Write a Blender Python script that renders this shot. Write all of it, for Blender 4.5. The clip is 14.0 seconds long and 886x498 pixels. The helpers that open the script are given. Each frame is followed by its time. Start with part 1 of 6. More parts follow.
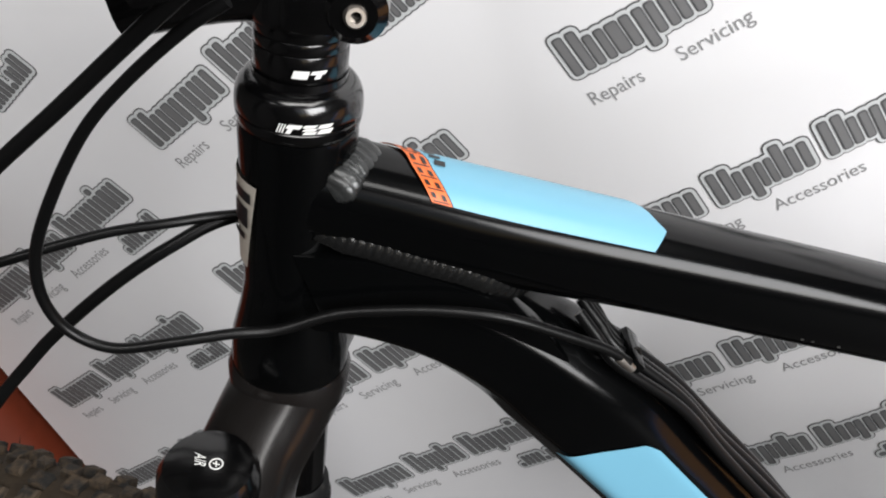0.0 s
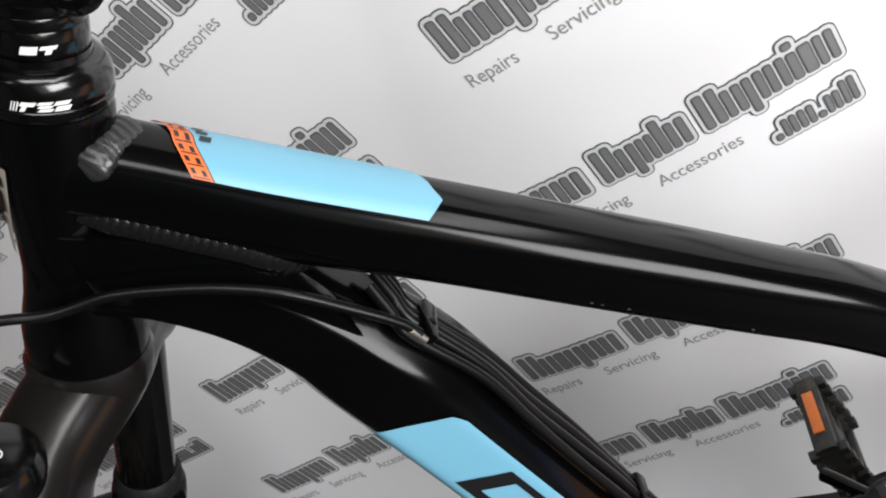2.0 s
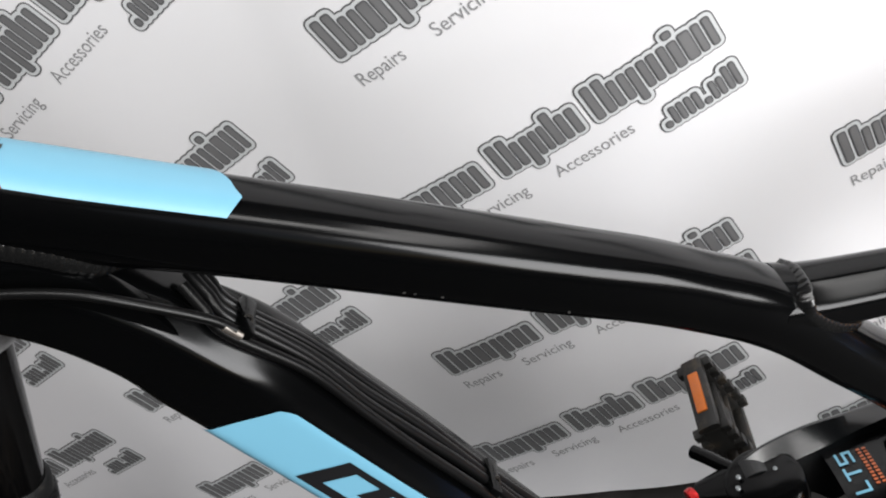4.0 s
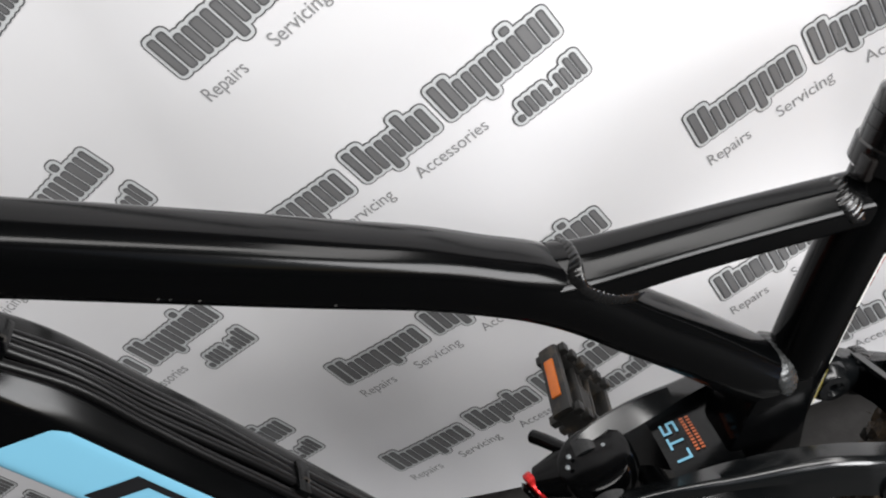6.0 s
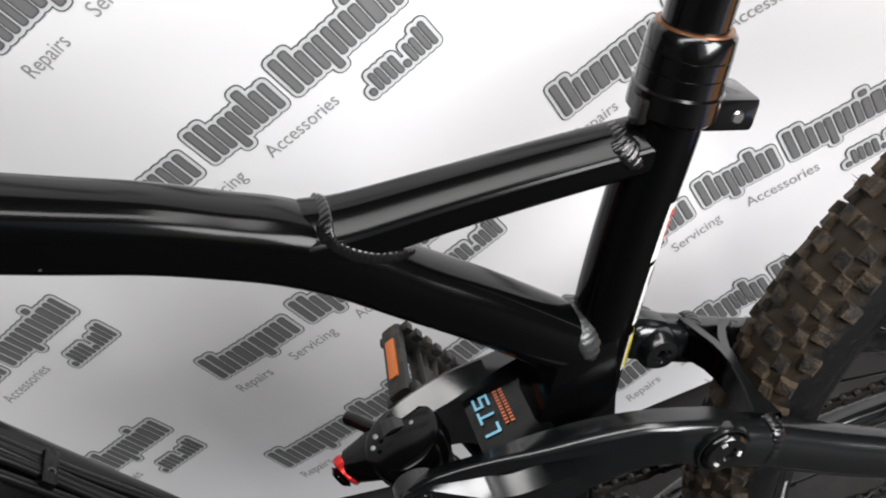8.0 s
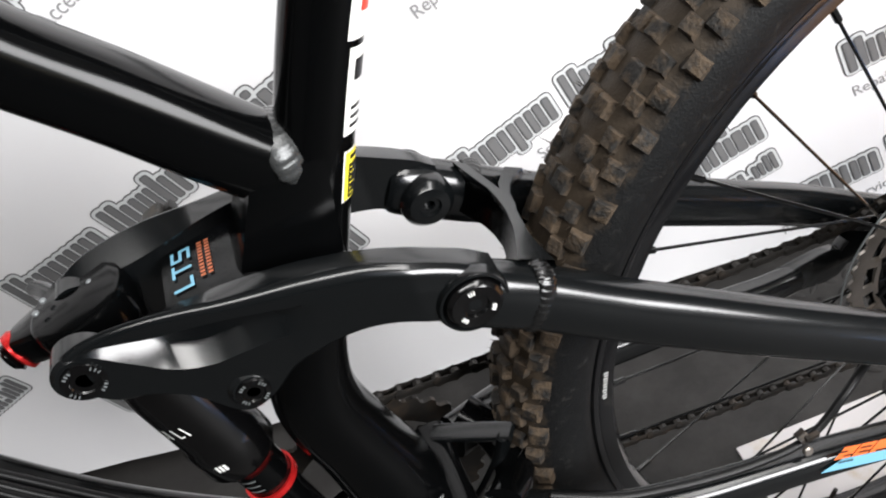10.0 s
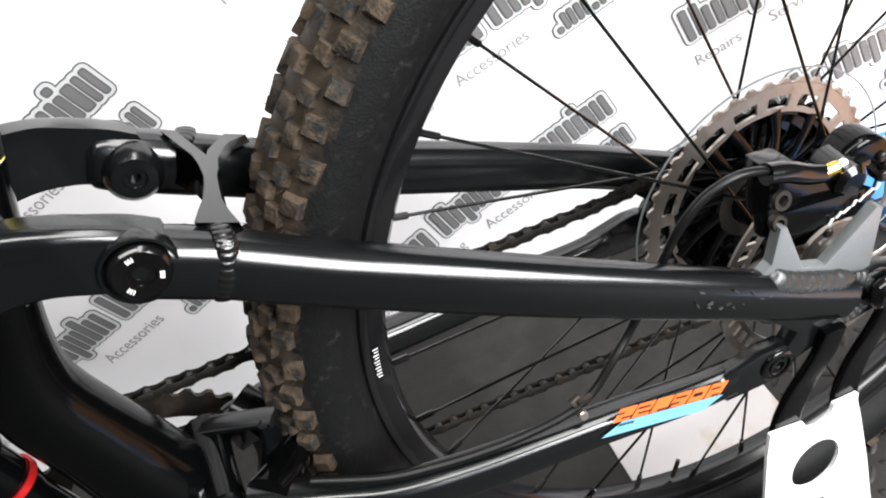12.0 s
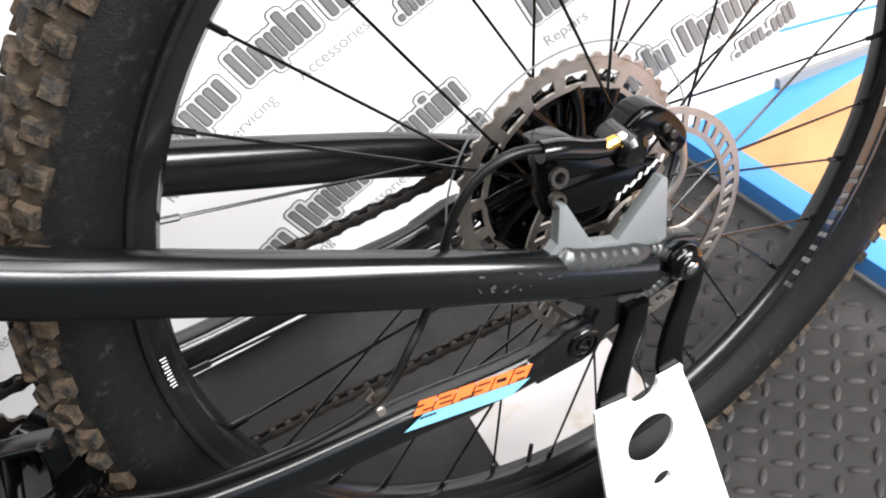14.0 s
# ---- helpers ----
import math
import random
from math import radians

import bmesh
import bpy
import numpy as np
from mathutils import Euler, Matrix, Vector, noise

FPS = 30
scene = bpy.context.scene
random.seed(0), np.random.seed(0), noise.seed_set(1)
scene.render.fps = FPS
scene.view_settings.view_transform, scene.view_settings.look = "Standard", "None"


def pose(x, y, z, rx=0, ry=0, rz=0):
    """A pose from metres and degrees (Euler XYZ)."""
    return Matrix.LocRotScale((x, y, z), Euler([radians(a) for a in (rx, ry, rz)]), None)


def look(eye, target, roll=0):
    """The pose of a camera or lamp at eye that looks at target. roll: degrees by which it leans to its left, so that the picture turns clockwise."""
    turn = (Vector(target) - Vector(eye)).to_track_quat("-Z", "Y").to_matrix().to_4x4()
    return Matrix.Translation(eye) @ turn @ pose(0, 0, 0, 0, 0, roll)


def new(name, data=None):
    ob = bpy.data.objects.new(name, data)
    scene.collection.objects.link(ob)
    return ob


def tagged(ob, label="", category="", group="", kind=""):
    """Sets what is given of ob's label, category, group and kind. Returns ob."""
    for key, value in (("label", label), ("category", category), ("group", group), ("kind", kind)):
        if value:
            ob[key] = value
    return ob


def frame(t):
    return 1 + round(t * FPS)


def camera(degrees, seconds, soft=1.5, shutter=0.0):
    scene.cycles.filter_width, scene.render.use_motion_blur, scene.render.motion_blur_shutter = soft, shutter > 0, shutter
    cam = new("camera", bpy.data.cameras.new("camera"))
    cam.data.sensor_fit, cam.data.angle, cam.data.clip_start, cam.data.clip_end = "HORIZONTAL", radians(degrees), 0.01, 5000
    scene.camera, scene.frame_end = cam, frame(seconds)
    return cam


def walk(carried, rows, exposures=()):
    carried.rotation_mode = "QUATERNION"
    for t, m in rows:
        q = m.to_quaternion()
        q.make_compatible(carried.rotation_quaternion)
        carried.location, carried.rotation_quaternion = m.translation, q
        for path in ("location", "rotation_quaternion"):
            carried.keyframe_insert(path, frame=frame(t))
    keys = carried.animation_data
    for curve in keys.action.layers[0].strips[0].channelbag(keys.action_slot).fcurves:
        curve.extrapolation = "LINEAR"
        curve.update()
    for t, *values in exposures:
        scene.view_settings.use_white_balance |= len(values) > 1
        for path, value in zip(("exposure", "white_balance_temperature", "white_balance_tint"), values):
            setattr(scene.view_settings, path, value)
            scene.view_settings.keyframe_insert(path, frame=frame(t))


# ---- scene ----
cam = camera(54.4, 14.0, soft=2.0)

PATH = [
    (0, (-0.718, -0.281, 1.106), (-1.015, 1.318, -0.058), -18.5),
    (0.5, (-0.7, -0.283, 1.098), (-0.978, 1.316, -0.071), -18.9),
    (1, (-0.684, -0.285, 1.092), (-0.948, 1.312, -0.084), -19.2),
    (1.5, (-0.667, -0.285, 1.087), (-0.906, 1.31, -0.096), -19.3),
    (2, (-0.653, -0.287, 1.08), (-0.87, 1.303, -0.114), -19.2),
    (2.5, (-0.635, -0.291, 1.076), (-0.822, 1.302, -0.119), -19.5),
    (3, (-0.619, -0.293, 1.07), (-0.786, 1.297, -0.132), -19.9),
    (3.2, (-0.615, -0.289, 1.068), (-0.778, 1.293, -0.144), -19.7),
    (5.3, (-0.544, -0.32, 1.051), (-0.625, 1.263, -0.168), -22.2),
    (5.5, (-0.537, -0.316, 1.043), (-0.595, 1.265, -0.181), -22.2),
    (6, (-0.518, -0.319, 1.037), (-0.55, 1.261, -0.188), -22.1),
    (6.5, (-0.499, -0.324, 1.031), (-0.513, 1.252, -0.2), -22.3),
    (7, (-0.481, -0.327, 1.021), (-0.476, 1.245, -0.216), -22.1),
    (7.2, (-0.473, -0.328, 1.016), (-0.46, 1.241, -0.224), -22.3),
    (9.3, (-0.389, -0.318, 0.87), (-0.242, 1.185, -0.442), -19.4),
    (9.5, (-0.38, -0.324, 0.854), (-0.237, 1.169, -0.47), -19.8),
    (10, (-0.358, -0.324, 0.823), (-0.216, 1.177, -0.491), -20.4),
    (10.5, (-0.333, -0.327, 0.797), (-0.177, 1.176, -0.513), -20.8),
    (11, (-0.308, -0.34, 0.782), (-0.118, 1.16, -0.527), -20.6),
    (11.5, (-0.282, -0.355, 0.771), (-0.074, 1.147, -0.534), -21.4),
    (12, (-0.26, -0.359, 0.759), (-0.025, 1.126, -0.559), -21.6),
    (12.5, (-0.237, -0.365, 0.751), (0.008, 1.109, -0.579), -22.3),
    (13, (-0.223, -0.369, 0.74), (0.053, 1.075, -0.616), -22.1),
    (13.5, (-0.202, -0.375, 0.734), (0.107, 1.065, -0.618), -22.1),
    (14, (-0.185, -0.384, 0.725), (0.161, 1.035, -0.641), -22.2),
]
walk(cam, [(t, look(eye, target, roll)) for t, eye, target, roll in PATH], [(0, -0.45), (3.2, -0.52), (7.2, -0.47), (9.3, -0.15), (11.0, 0.18), (14.0, 0.36)])
# ---------------------------------------------------------------- world and light
world = bpy.data.worlds.new("sky")
scene.world = world
world.use_nodes = True
_wn, _wl = world.node_tree.nodes, world.node_tree.links
_sky = _wn.new("ShaderNodeTexSky")
_sky.sky_type, _sky.sun_disc, _sky.sun_elevation, _sky.sun_rotation = "NISHITA", False, radians(35), radians(150)
_wl.new(_sky.outputs[0], _wn["Background"].inputs[0])
_wn["Background"].inputs[1].default_value = 0.1


def area_lamp(name, where, target, w, h, watts, colour=(1, 1, 1)):
    data = bpy.data.lights.new(name, "AREA")
    data.shape, data.size, data.size_y, data.energy, data.color = "RECTANGLE", w, h, watts, colour
    ob = new(name, data)
    ob.matrix_world = look(where, target)
    return ob


# daylight in the shop window and two ceiling battens
area_lamp("window_light", (1.35, -2.36, 1.40), (0.5, 0.0, 0.5), 1.8, 1.2, 198, (0.99, 0.99, 1.0))
area_lamp("batten_light", (-0.45, -1.15, 2.50), (-0.45, -1.15, 0.0), 2.4, 0.5, 66, (1.0, 0.985, 0.97))
area_lamp("batten_light", (0.95, -1.0, 2.50), (0.95, -1.0, 0.0), 0.5, 2.0, 44, (1.0, 0.985, 0.97))

# ---------------------------------------------------------------- materials
MATS = {}


def material(name, base, rough=0.5, metal=0.0, vary=0.12, scale=60.0, bump=0.0, bump_scale=400.0, coat=0.0, second=None, second_at=0.6, second_scale=8.0, rough_vary=0.1, spec=0.5):
    """A surface with grain and blotches: colour varies at two scales, roughness with it, and a fine bump."""
    m = bpy.data.materials.new(name)
    m.use_nodes = True
    nt = m.node_tree
    n, l = nt.nodes, nt.links
    b = n["Principled BSDF"]
    tc = n.new("ShaderNodeTexCoord")
    fine, broad = n.new("ShaderNodeTexNoise"), n.new("ShaderNodeTexNoise")
    fine.inputs["Scale"].default_value, broad.inputs["Scale"].default_value = scale, second_scale
    fine.inputs["Detail"].default_value, broad.inputs["Detail"].default_value = 4, 6
    broad.inputs["Roughness"].default_value = 0.65
    for t in (fine, broad):
        l.new(tc.outputs["Object"], t.inputs["Vector"])
    lo, hi = [c * (1 - vary) for c in base], [min(1, c * (1 + vary)) for c in base]
    mix = n.new("ShaderNodeMix")
    mix.data_type = "RGBA"
    mix.inputs["A"].default_value, mix.inputs["B"].default_value = (*lo, 1), (*hi, 1)
    l.new(fine.outputs["Fac"], mix.inputs["Factor"])
    out = mix.outputs["Result"]
    if second:
        ramp = n.new("ShaderNodeMapRange")
        ramp.inputs["From Min"].default_value, ramp.inputs["From Max"].default_value = second_at - 0.08, second_at + 0.08
        l.new(broad.outputs["Fac"], ramp.inputs["Value"])
        mix2 = n.new("ShaderNodeMix")
        mix2.data_type = "RGBA"
        mix2.inputs["B"].default_value = (*second, 1)
        l.new(ramp.outputs[0], mix2.inputs["Factor"])
        l.new(out, mix2.inputs["A"])
        out = mix2.outputs["Result"]
    l.new(out, b.inputs["Base Color"])
    rr = n.new("ShaderNodeMapRange")
    rr.inputs["To Min"].default_value, rr.inputs["To Max"].default_value = max(0.02, rough - rough_vary), min(1, rough + rough_vary)
    l.new(broad.outputs["Fac"], rr.inputs["Value"])
    l.new(rr.outputs[0], b.inputs["Roughness"])
    b.inputs["Metallic"].default_value = metal
    b.inputs["Coat Weight"].default_value = coat
    b.inputs["Coat Roughness"].default_value = 0.12
    b.inputs["Specular IOR Level"].default_value = spec
    if bump:
        bn, bt = n.new("ShaderNodeBump"), n.new("ShaderNodeTexNoise")
        bt.inputs["Scale"].default_value, bt.inputs["Detail"].default_value = bump_scale, 3
        bn.inputs["Strength"].default_value, bn.inputs["Distance"].default_value = bump, 0.001
        l.new(tc.outputs["Object"], bt.inputs["Vector"])
        l.new(bt.outputs["Fac"], bn.inputs["Height"])
        l.new(bn.outputs[0], b.inputs["Normal"])
    MATS[name] = m
    return m


PAINT = material("satin_black_paint", (0.0011, 0.0012, 0.0013), 0.150, spec=0.17, vary=0.15, scale=900, bump=0.006, bump_scale=2500, rough_vary=0.035)
ANOD = material("charcoal_satin_paint", (0.0026, 0.0031, 0.0034), 0.195, metal=0.0, spec=0.55, vary=0.15, scale=900, bump=0.004, bump_scale=2500, second=(0.012, 0.013, 0.013), second_at=0.76, second_scale=60, rough_vary=0.03)
GLOSS = material("gloss_black", (0.0014, 0.0014, 0.0015), 0.18, vary=0.1, coat=0.25, spec=0.4, rough_vary=0.05)
BRONZE = material("satin_fork_paint", (0.007, 0.006, 0.0056), 0.22, metal=0.15, vary=0.1, bump=0.008, bump_scale=2500)
WELD = material("weld_bead", (0.0042, 0.0043, 0.0043), 0.20, metal=0.0, vary=0.3, scale=500, bump=0.15, bump_scale=900)
WELD_BRIGHT = material("bare_weld_bead", (0.040, 0.042, 0.042), 0.28, metal=0.5, vary=0.3, scale=400, bump=0.15, bump_scale=900, second=(0.035, 0.036, 0.036), second_at=0.55, second_scale=120)
BLUE = material("sky_blue_decal", (0.150, 0.370, 0.500), 0.40, vary=0.03, scale=30, coat=0.1)
ORANGE = material("orange_decal", (0.72, 0.15, 0.035), 0.4, vary=0.06, scale=80)
# the decal orange at half strength: shade on the rocker bridge put into the colour
ORANGE_SHADED = material("shaded_orange_print", (0.36, 0.085, 0.025), 0.45, vary=0.3, scale=400)
BLACK = material("black_decal", (0.008, 0.008, 0.009), 0.35, vary=0.1)
WHITE_INK = material("white_ink", (0.72, 0.72, 0.70), 0.4, vary=0.05)
STICKER = material("white_sticker", (0.74, 0.74, 0.71), 0.35, vary=0.04, scale=40)
YELLOW = material("yellow_sticker", (0.75, 0.62, 0.05), 0.4, vary=0.05)
RED_INK = material("red_ink", (0.72, 0.05, 0.03), 0.4, vary=0.06)
RUBBER = material("tyre_rubber", (0.0065, 0.0068, 0.0070), 0.55, vary=0.4, scale=260, bump=0.3, bump_scale=900, spec=0.15, second=(0.030, 0.028, 0.025), second_at=0.63, second_scale=90)
KNOB = material("muddy_tread_rubber", (0.010, 0.0092, 0.0082), 0.75, vary=0.7, scale=420, bump=1.0, bump_scale=520, spec=0.3, second=(0.052, 0.036, 0.022), second_at=0.50, second_scale=85)


def dried_mud(m, mud, r0, r1):
    """Dried mud that lies thick on the tread and thins out in streaks down the tyre's side."""
    n, l = m.node_tree.nodes, m.node_tree.links
    tc, sep, ring = n.new("ShaderNodeTexCoord"), n.new("ShaderNodeSeparateXYZ"), n.new("ShaderNodeCombineXYZ")
    l.new(tc.outputs["Object"], sep.inputs[0])
    l.new(sep.outputs["X"], ring.inputs["X"])
    l.new(sep.outputs["Z"], ring.inputs["Z"])
    far = n.new("ShaderNodeVectorMath")
    far.operation = "LENGTH"
    l.new(ring.outputs[0], far.inputs[0])
    spots = n.new("ShaderNodeTexNoise")
    spots.inputs["Scale"].default_value, spots.inputs["Detail"].default_value, spots.inputs["Roughness"].default_value = 130, 8, 0.75
    l.new(tc.outputs["Object"], spots.inputs["Vector"])
    push = n.new("ShaderNodeMath")
    push.operation, push.inputs[1].default_value = "MULTIPLY_ADD", 0.030
    l.new(spots.outputs["Fac"], push.inputs[0])
    l.new(far.outputs["Value"], push.inputs[2])
    fade = n.new("ShaderNodeMapRange")
    fade.inputs["From Min"].default_value, fade.inputs["From Max"].default_value = r0 + 0.015, r1 + 0.015
    l.new(push.outputs[0], fade.inputs["Value"])
    grain = n.new("ShaderNodeMix")
    grain.data_type = "RGBA"
    grain.inputs["A"].default_value, grain.inputs["B"].default_value = (*[c * 0.45 for c in mud], 1), (*[c * 1.5 for c in mud], 1)
    l.new(spots.outputs["Fac"], grain.inputs["Factor"])
    mix = n.new("ShaderNodeMix")
    mix.data_type = "RGBA"
    b = n["Principled BSDF"]
    old = b.inputs["Base Color"].links[0].from_socket
    l.new(old, mix.inputs["A"])
    l.new(grain.outputs["Result"], mix.inputs["B"])
    l.new(fade.outputs[0], mix.inputs["Factor"])
    l.new(mix.outputs["Result"], b.inputs["Base Color"])
    return m


SIDEWALL = dried_mud(material("muddy_sidewall", (0.0042, 0.0044, 0.0046), 0.55, vary=0.4, scale=240, bump=0.35, bump_scale=700, spec=0.16, second=(0.020, 0.019, 0.0175), second_at=0.66, second_scale=120), (0.030, 0.0225, 0.0155), 0.3265, 0.3360)
CABLE = material("cable_housing", (0.0025, 0.0025, 0.0026), 0.34, spec=0.22, vary=0.15, scale=300)
STEEL = material("worn_steel", (0.33, 0.30, 0.27), 0.34, metal=0.9, vary=0.18, scale=160, second=(0.20, 0.15, 0.10), second_at=0.62, second_scale=40)
CHROME = material("bright_bolt", (0.62, 0.62, 0.60), 0.2, metal=1.0, vary=0.1)
DARKSTEEL = material("oily_chain_steel", (0.022, 0.020, 0.018), 0.4, metal=0.6, vary=0.3, scale=300, second=(0.045, 0.033, 0.024), second_at=0.6, second_scale=60)
RIM = material("black_rim", (0.005, 0.005, 0.0055), 0.19, vary=0.15, scale=400, spec=0.5, rough_vary=0.06, second=(0.018, 0.017, 0.015), second_at=0.68, second_scale=50)
RIM_PRINT = material("worn_grey_rim_print", (0.06, 0.058, 0.056), 0.45, vary=0.3, scale=200, second=(0.012, 0.012, 0.012), second_at=0.55, second_scale=90)
REDANOD = material("red_anodised", (0.55, 0.018, 0.018), 0.25, metal=0.6, vary=0.08)
GREYTAB = material("bare_machined_tab", (0.20, 0.215, 0.22), 0.4, metal=0.5, vary=0.1, scale=600)
PLASTIC = material("pedal_plastic", (0.011, 0.0105, 0.0095), 0.5, vary=0.35, scale=200, second=(0.050, 0.038, 0.026), second_at=0.60, second_scale=50)
REFLECT = material("orange_reflector", (0.72, 0.17, 0.012), 0.22, vary=0.15, scale=900, coat=0.4)
BADGE = material("brushed_badge_metal", (0.50, 0.46, 0.40), 0.45, metal=0.25, vary=0.15, scale=300)
GOLD = material("brass_fitting", (0.72, 0.45, 0.10), 0.25, metal=1.0, vary=0.1)
VINYL = material("white_vinyl", (0.77, 0.765, 0.775), 0.42, vary=0.012, scale=6, bump=0.12, bump_scale=14, second=(0.755, 0.75, 0.765), second_at=0.55, second_scale=2.5)
INK = material("charcoal_print", (0.150, 0.150, 0.152), 0.5, vary=0.35, scale=14)
INK_DARK = material("dark_print", (0.105, 0.105, 0.108), 0.5, vary=0.25, scale=30)
INK_LIGHT = material("light_grey_print", (0.58, 0.595, 0.60), 0.5, vary=0.08, scale=20)
INK_SMALL = material("grey_small_print", (0.27, 0.27, 0.275), 0.5, vary=0.15, scale=20)
FLOOR = material("rubber_floor", (0.023, 0.0218, 0.0208), 0.6, vary=0.25, scale=60, bump=0.3, bump_scale=300, second=(0.042, 0.040, 0.0385), second_at=0.58, second_scale=7, spec=0.25)
STAND_WHITE = material("white_powder_coat", (0.80, 0.80, 0.79), 0.4, vary=0.03, scale=30)
CARD = material("stained_white_board", (0.66, 0.63, 0.63), 0.6, vary=0.04, scale=20, second=(0.56, 0.47, 0.36), second_at=0.64, second_scale=16)
WOOD = material("orange_wood_laminate", (0.50, 0.25, 0.10), 0.42, vary=0.14, scale=28, second=(0.42, 0.20, 0.075), second_at=0.56, second_scale=9)
BLUE_TRIM = material("bright_blue_edging", (0.05, 0.24, 0.62), 0.4, vary=0.05, scale=30)
WALL = material("dark_workshop_wall", (0.035, 0.034, 0.033), 0.75, vary=0.03, scale=40, bump=0.1, bump_scale=200)
CEIL = material("grey_ceiling", (0.20, 0.20, 0.197), 0.8, vary=0.02, scale=40)
REDWOOD = material("red_brown_cabinet", (0.19, 0.035, 0.015), 0.5, vary=0.15, scale=30, second=(0.15, 0.028, 0.012), second_at=0.55)
GREYEDGE = material("grey_skirting", (0.20, 0.20, 0.20), 0.55, vary=0.1)

# ---------------------------------------------------------------- mesh helpers
Y0 = -0.012  # the bike's middle plane


def part(name, bm, mat, parent=None, label="", smooth=True, sharp=40):
    """Links a bmesh as one mesh object under a thing or a part."""
    me = bpy.data.meshes.new(name)
    bmesh.ops.recalc_face_normals(bm, faces=bm.faces)
    if smooth:
        for f in bm.faces:
            f.smooth = True
        for e in bm.edges:
            if len(e.link_faces) == 2 and e.calc_face_angle(0) > radians(sharp):
                e.smooth = False
    bm.to_mesh(me)
    bm.free()
    for one in mat if isinstance(mat, (list, tuple)) else [mat]:
        me.materials.append(one)
    ob = new(name, me)
    if parent:
        ob.parent = parent
    if label:
        ob["label"] = label
    return ob


def glide(rows, steps):
    """Catmull-Rom through rows of numbers."""
    p = np.array(rows, float)
    if steps <= 1 or len(p) < 3:
        return p
    q = np.vstack([2 * p[0] - p[1], p, 2 * p[-1] - p[-2]])
    out = []
    for i in range(1, len(q) - 2):
        for s in range(steps):
            t = s / steps
            out.append(0.5 * (2 * q[i] + (q[i + 1] - q[i - 1]) * t + (2 * q[i - 1] - 5 * q[i] + 4 * q[i + 1] - q[i + 2]) * t * t + (3 * q[i] - q[i - 1] - 3 * q[i + 1] + q[i + 2]) * t**3))
    return np.array(out + [p[-1]])


def facet_section(planes, hard=16):
    """A cross-section with flat faces and tight rounded edges: planes are (u, v, distance) of its faces, in half widths."""
    def at(a):
        c, q = math.cos(a), math.sin(a)
        k = sum(max(0.0, (u * c + v * q) / h) ** hard for u, v, h in planes) ** (-1 / hard)
        return c * k, q * k
    return at


DOWN_TUBE_SECTION = facet_section([(1, 0, 1), (-1, 0, 1), (0.62, 0.78, 1.05), (-0.62, 0.78, 1.05), (0, 1, 1), (0, -1, 1), (0.6, -0.8, 0.98), (-0.6, -0.8, 0.98)], 22)
STRUT_SECTION = facet_section([(1, 0, 1), (-1, 0, 1.02), (0, 1, 1.04), (0, -1, 1), (0.707, 0.707, 1.1), (-0.74, 0.67, 0.96), (0.7, -0.7, 1.1), (-0.7, -0.7, 1.22)], 16)


def tube(rows, seg=22, steps=5, power=2.0, side=(0, 1, 0), caps=True, bm=None, section=None):
    """A tube along rows (x, y, z, half width across, half width in the bend's plane). power above 2: flatter faces; section replaces the round."""
    bm = bm or bmesh.new()
    rows = [r if len(r) == 5 else (*r, r[3]) for r in rows]
    p = glide(rows, steps)
    rings = []
    for i, r in enumerate(p):
        d = Vector(p[min(i + 1, len(p) - 1)][:3] - p[max(i - 1, 0)][:3]).normalized()
        s = Vector(side)
        s = (s - d * s.dot(d)).normalized()
        nrm = d.cross(s)
        ring = []
        for k in range(seg):
            a = 2 * math.pi * k / seg
            c, q = math.cos(a), math.sin(a)
            u, v = section(a) if section else (math.copysign(abs(c) ** (2 / power), c), math.copysign(abs(q) ** (2 / power), q))
            u, v = u * r[3], v * r[4]
            ring.append(bm.verts.new(Vector(r[:3]) + s * u + nrm * v))
        rings.append(ring)
    for a, b in zip(rings, rings[1:]):
        for k in range(seg):
            bm.faces.new((a[k], a[(k + 1) % seg], b[(k + 1) % seg], b[k]))
    if caps:
        bm.faces.new(rings[0][::-1])
        bm.faces.new(rings[-1])
    return bm


def frame_of(axis, ref=(0, 0, 1)):
    a = Vector(axis).normalized()
    r = Vector(ref)
    if abs(a.dot(r)) > 0.95:
        r = Vector((1, 0, 0))
    u = (r - a * r.dot(a)).normalized()
    return a, u, a.cross(u)


def lathe(centre, axis, profile, seg=40, bm=None, closed=False, ref=(0, 0, 1)):
    """Turns a profile of (along the axis, radius) about the axis."""
    bm = bm or bmesh.new()
    a, u, v = frame_of(axis, ref)
    c = Vector(centre)
    rings = []
    for h, r in profile:
        if r < 1e-6:
            rings.append([bm.verts.new(c + a * h)])
        else:
            rings.append([bm.verts.new(c + a * h + (u * math.cos(2 * math.pi * k / seg) + v * math.sin(2 * math.pi * k / seg)) * r) for k in range(seg)])
    pairs = list(zip(rings, rings[1:])) + ([(rings[-1], rings[0])] if closed else [])
    for p, q in pairs:
        for k in range(seg):
            k2 = (k + 1) % seg
            if len(p) == 1 and len(q) == 1:
                continue
            if len(p) == 1:
                bm.faces.new((p[0], q[k2], q[k]))
            elif len(q) == 1:
                bm.faces.new((p[k], p[k2], q[0]))
            else:
                bm.faces.new((p[k], p[k2], q[k2], q[k]))
    return bm


def rod(a, b, r, seg=12, bm=None, r2=None):
    a, b = Vector(a), Vector(b)
    h = (b - a).length
    return lathe(a, b - a, [(0, 0), (0, r), (h, r if r2 is None else r2), (h, 0)], seg, bm)


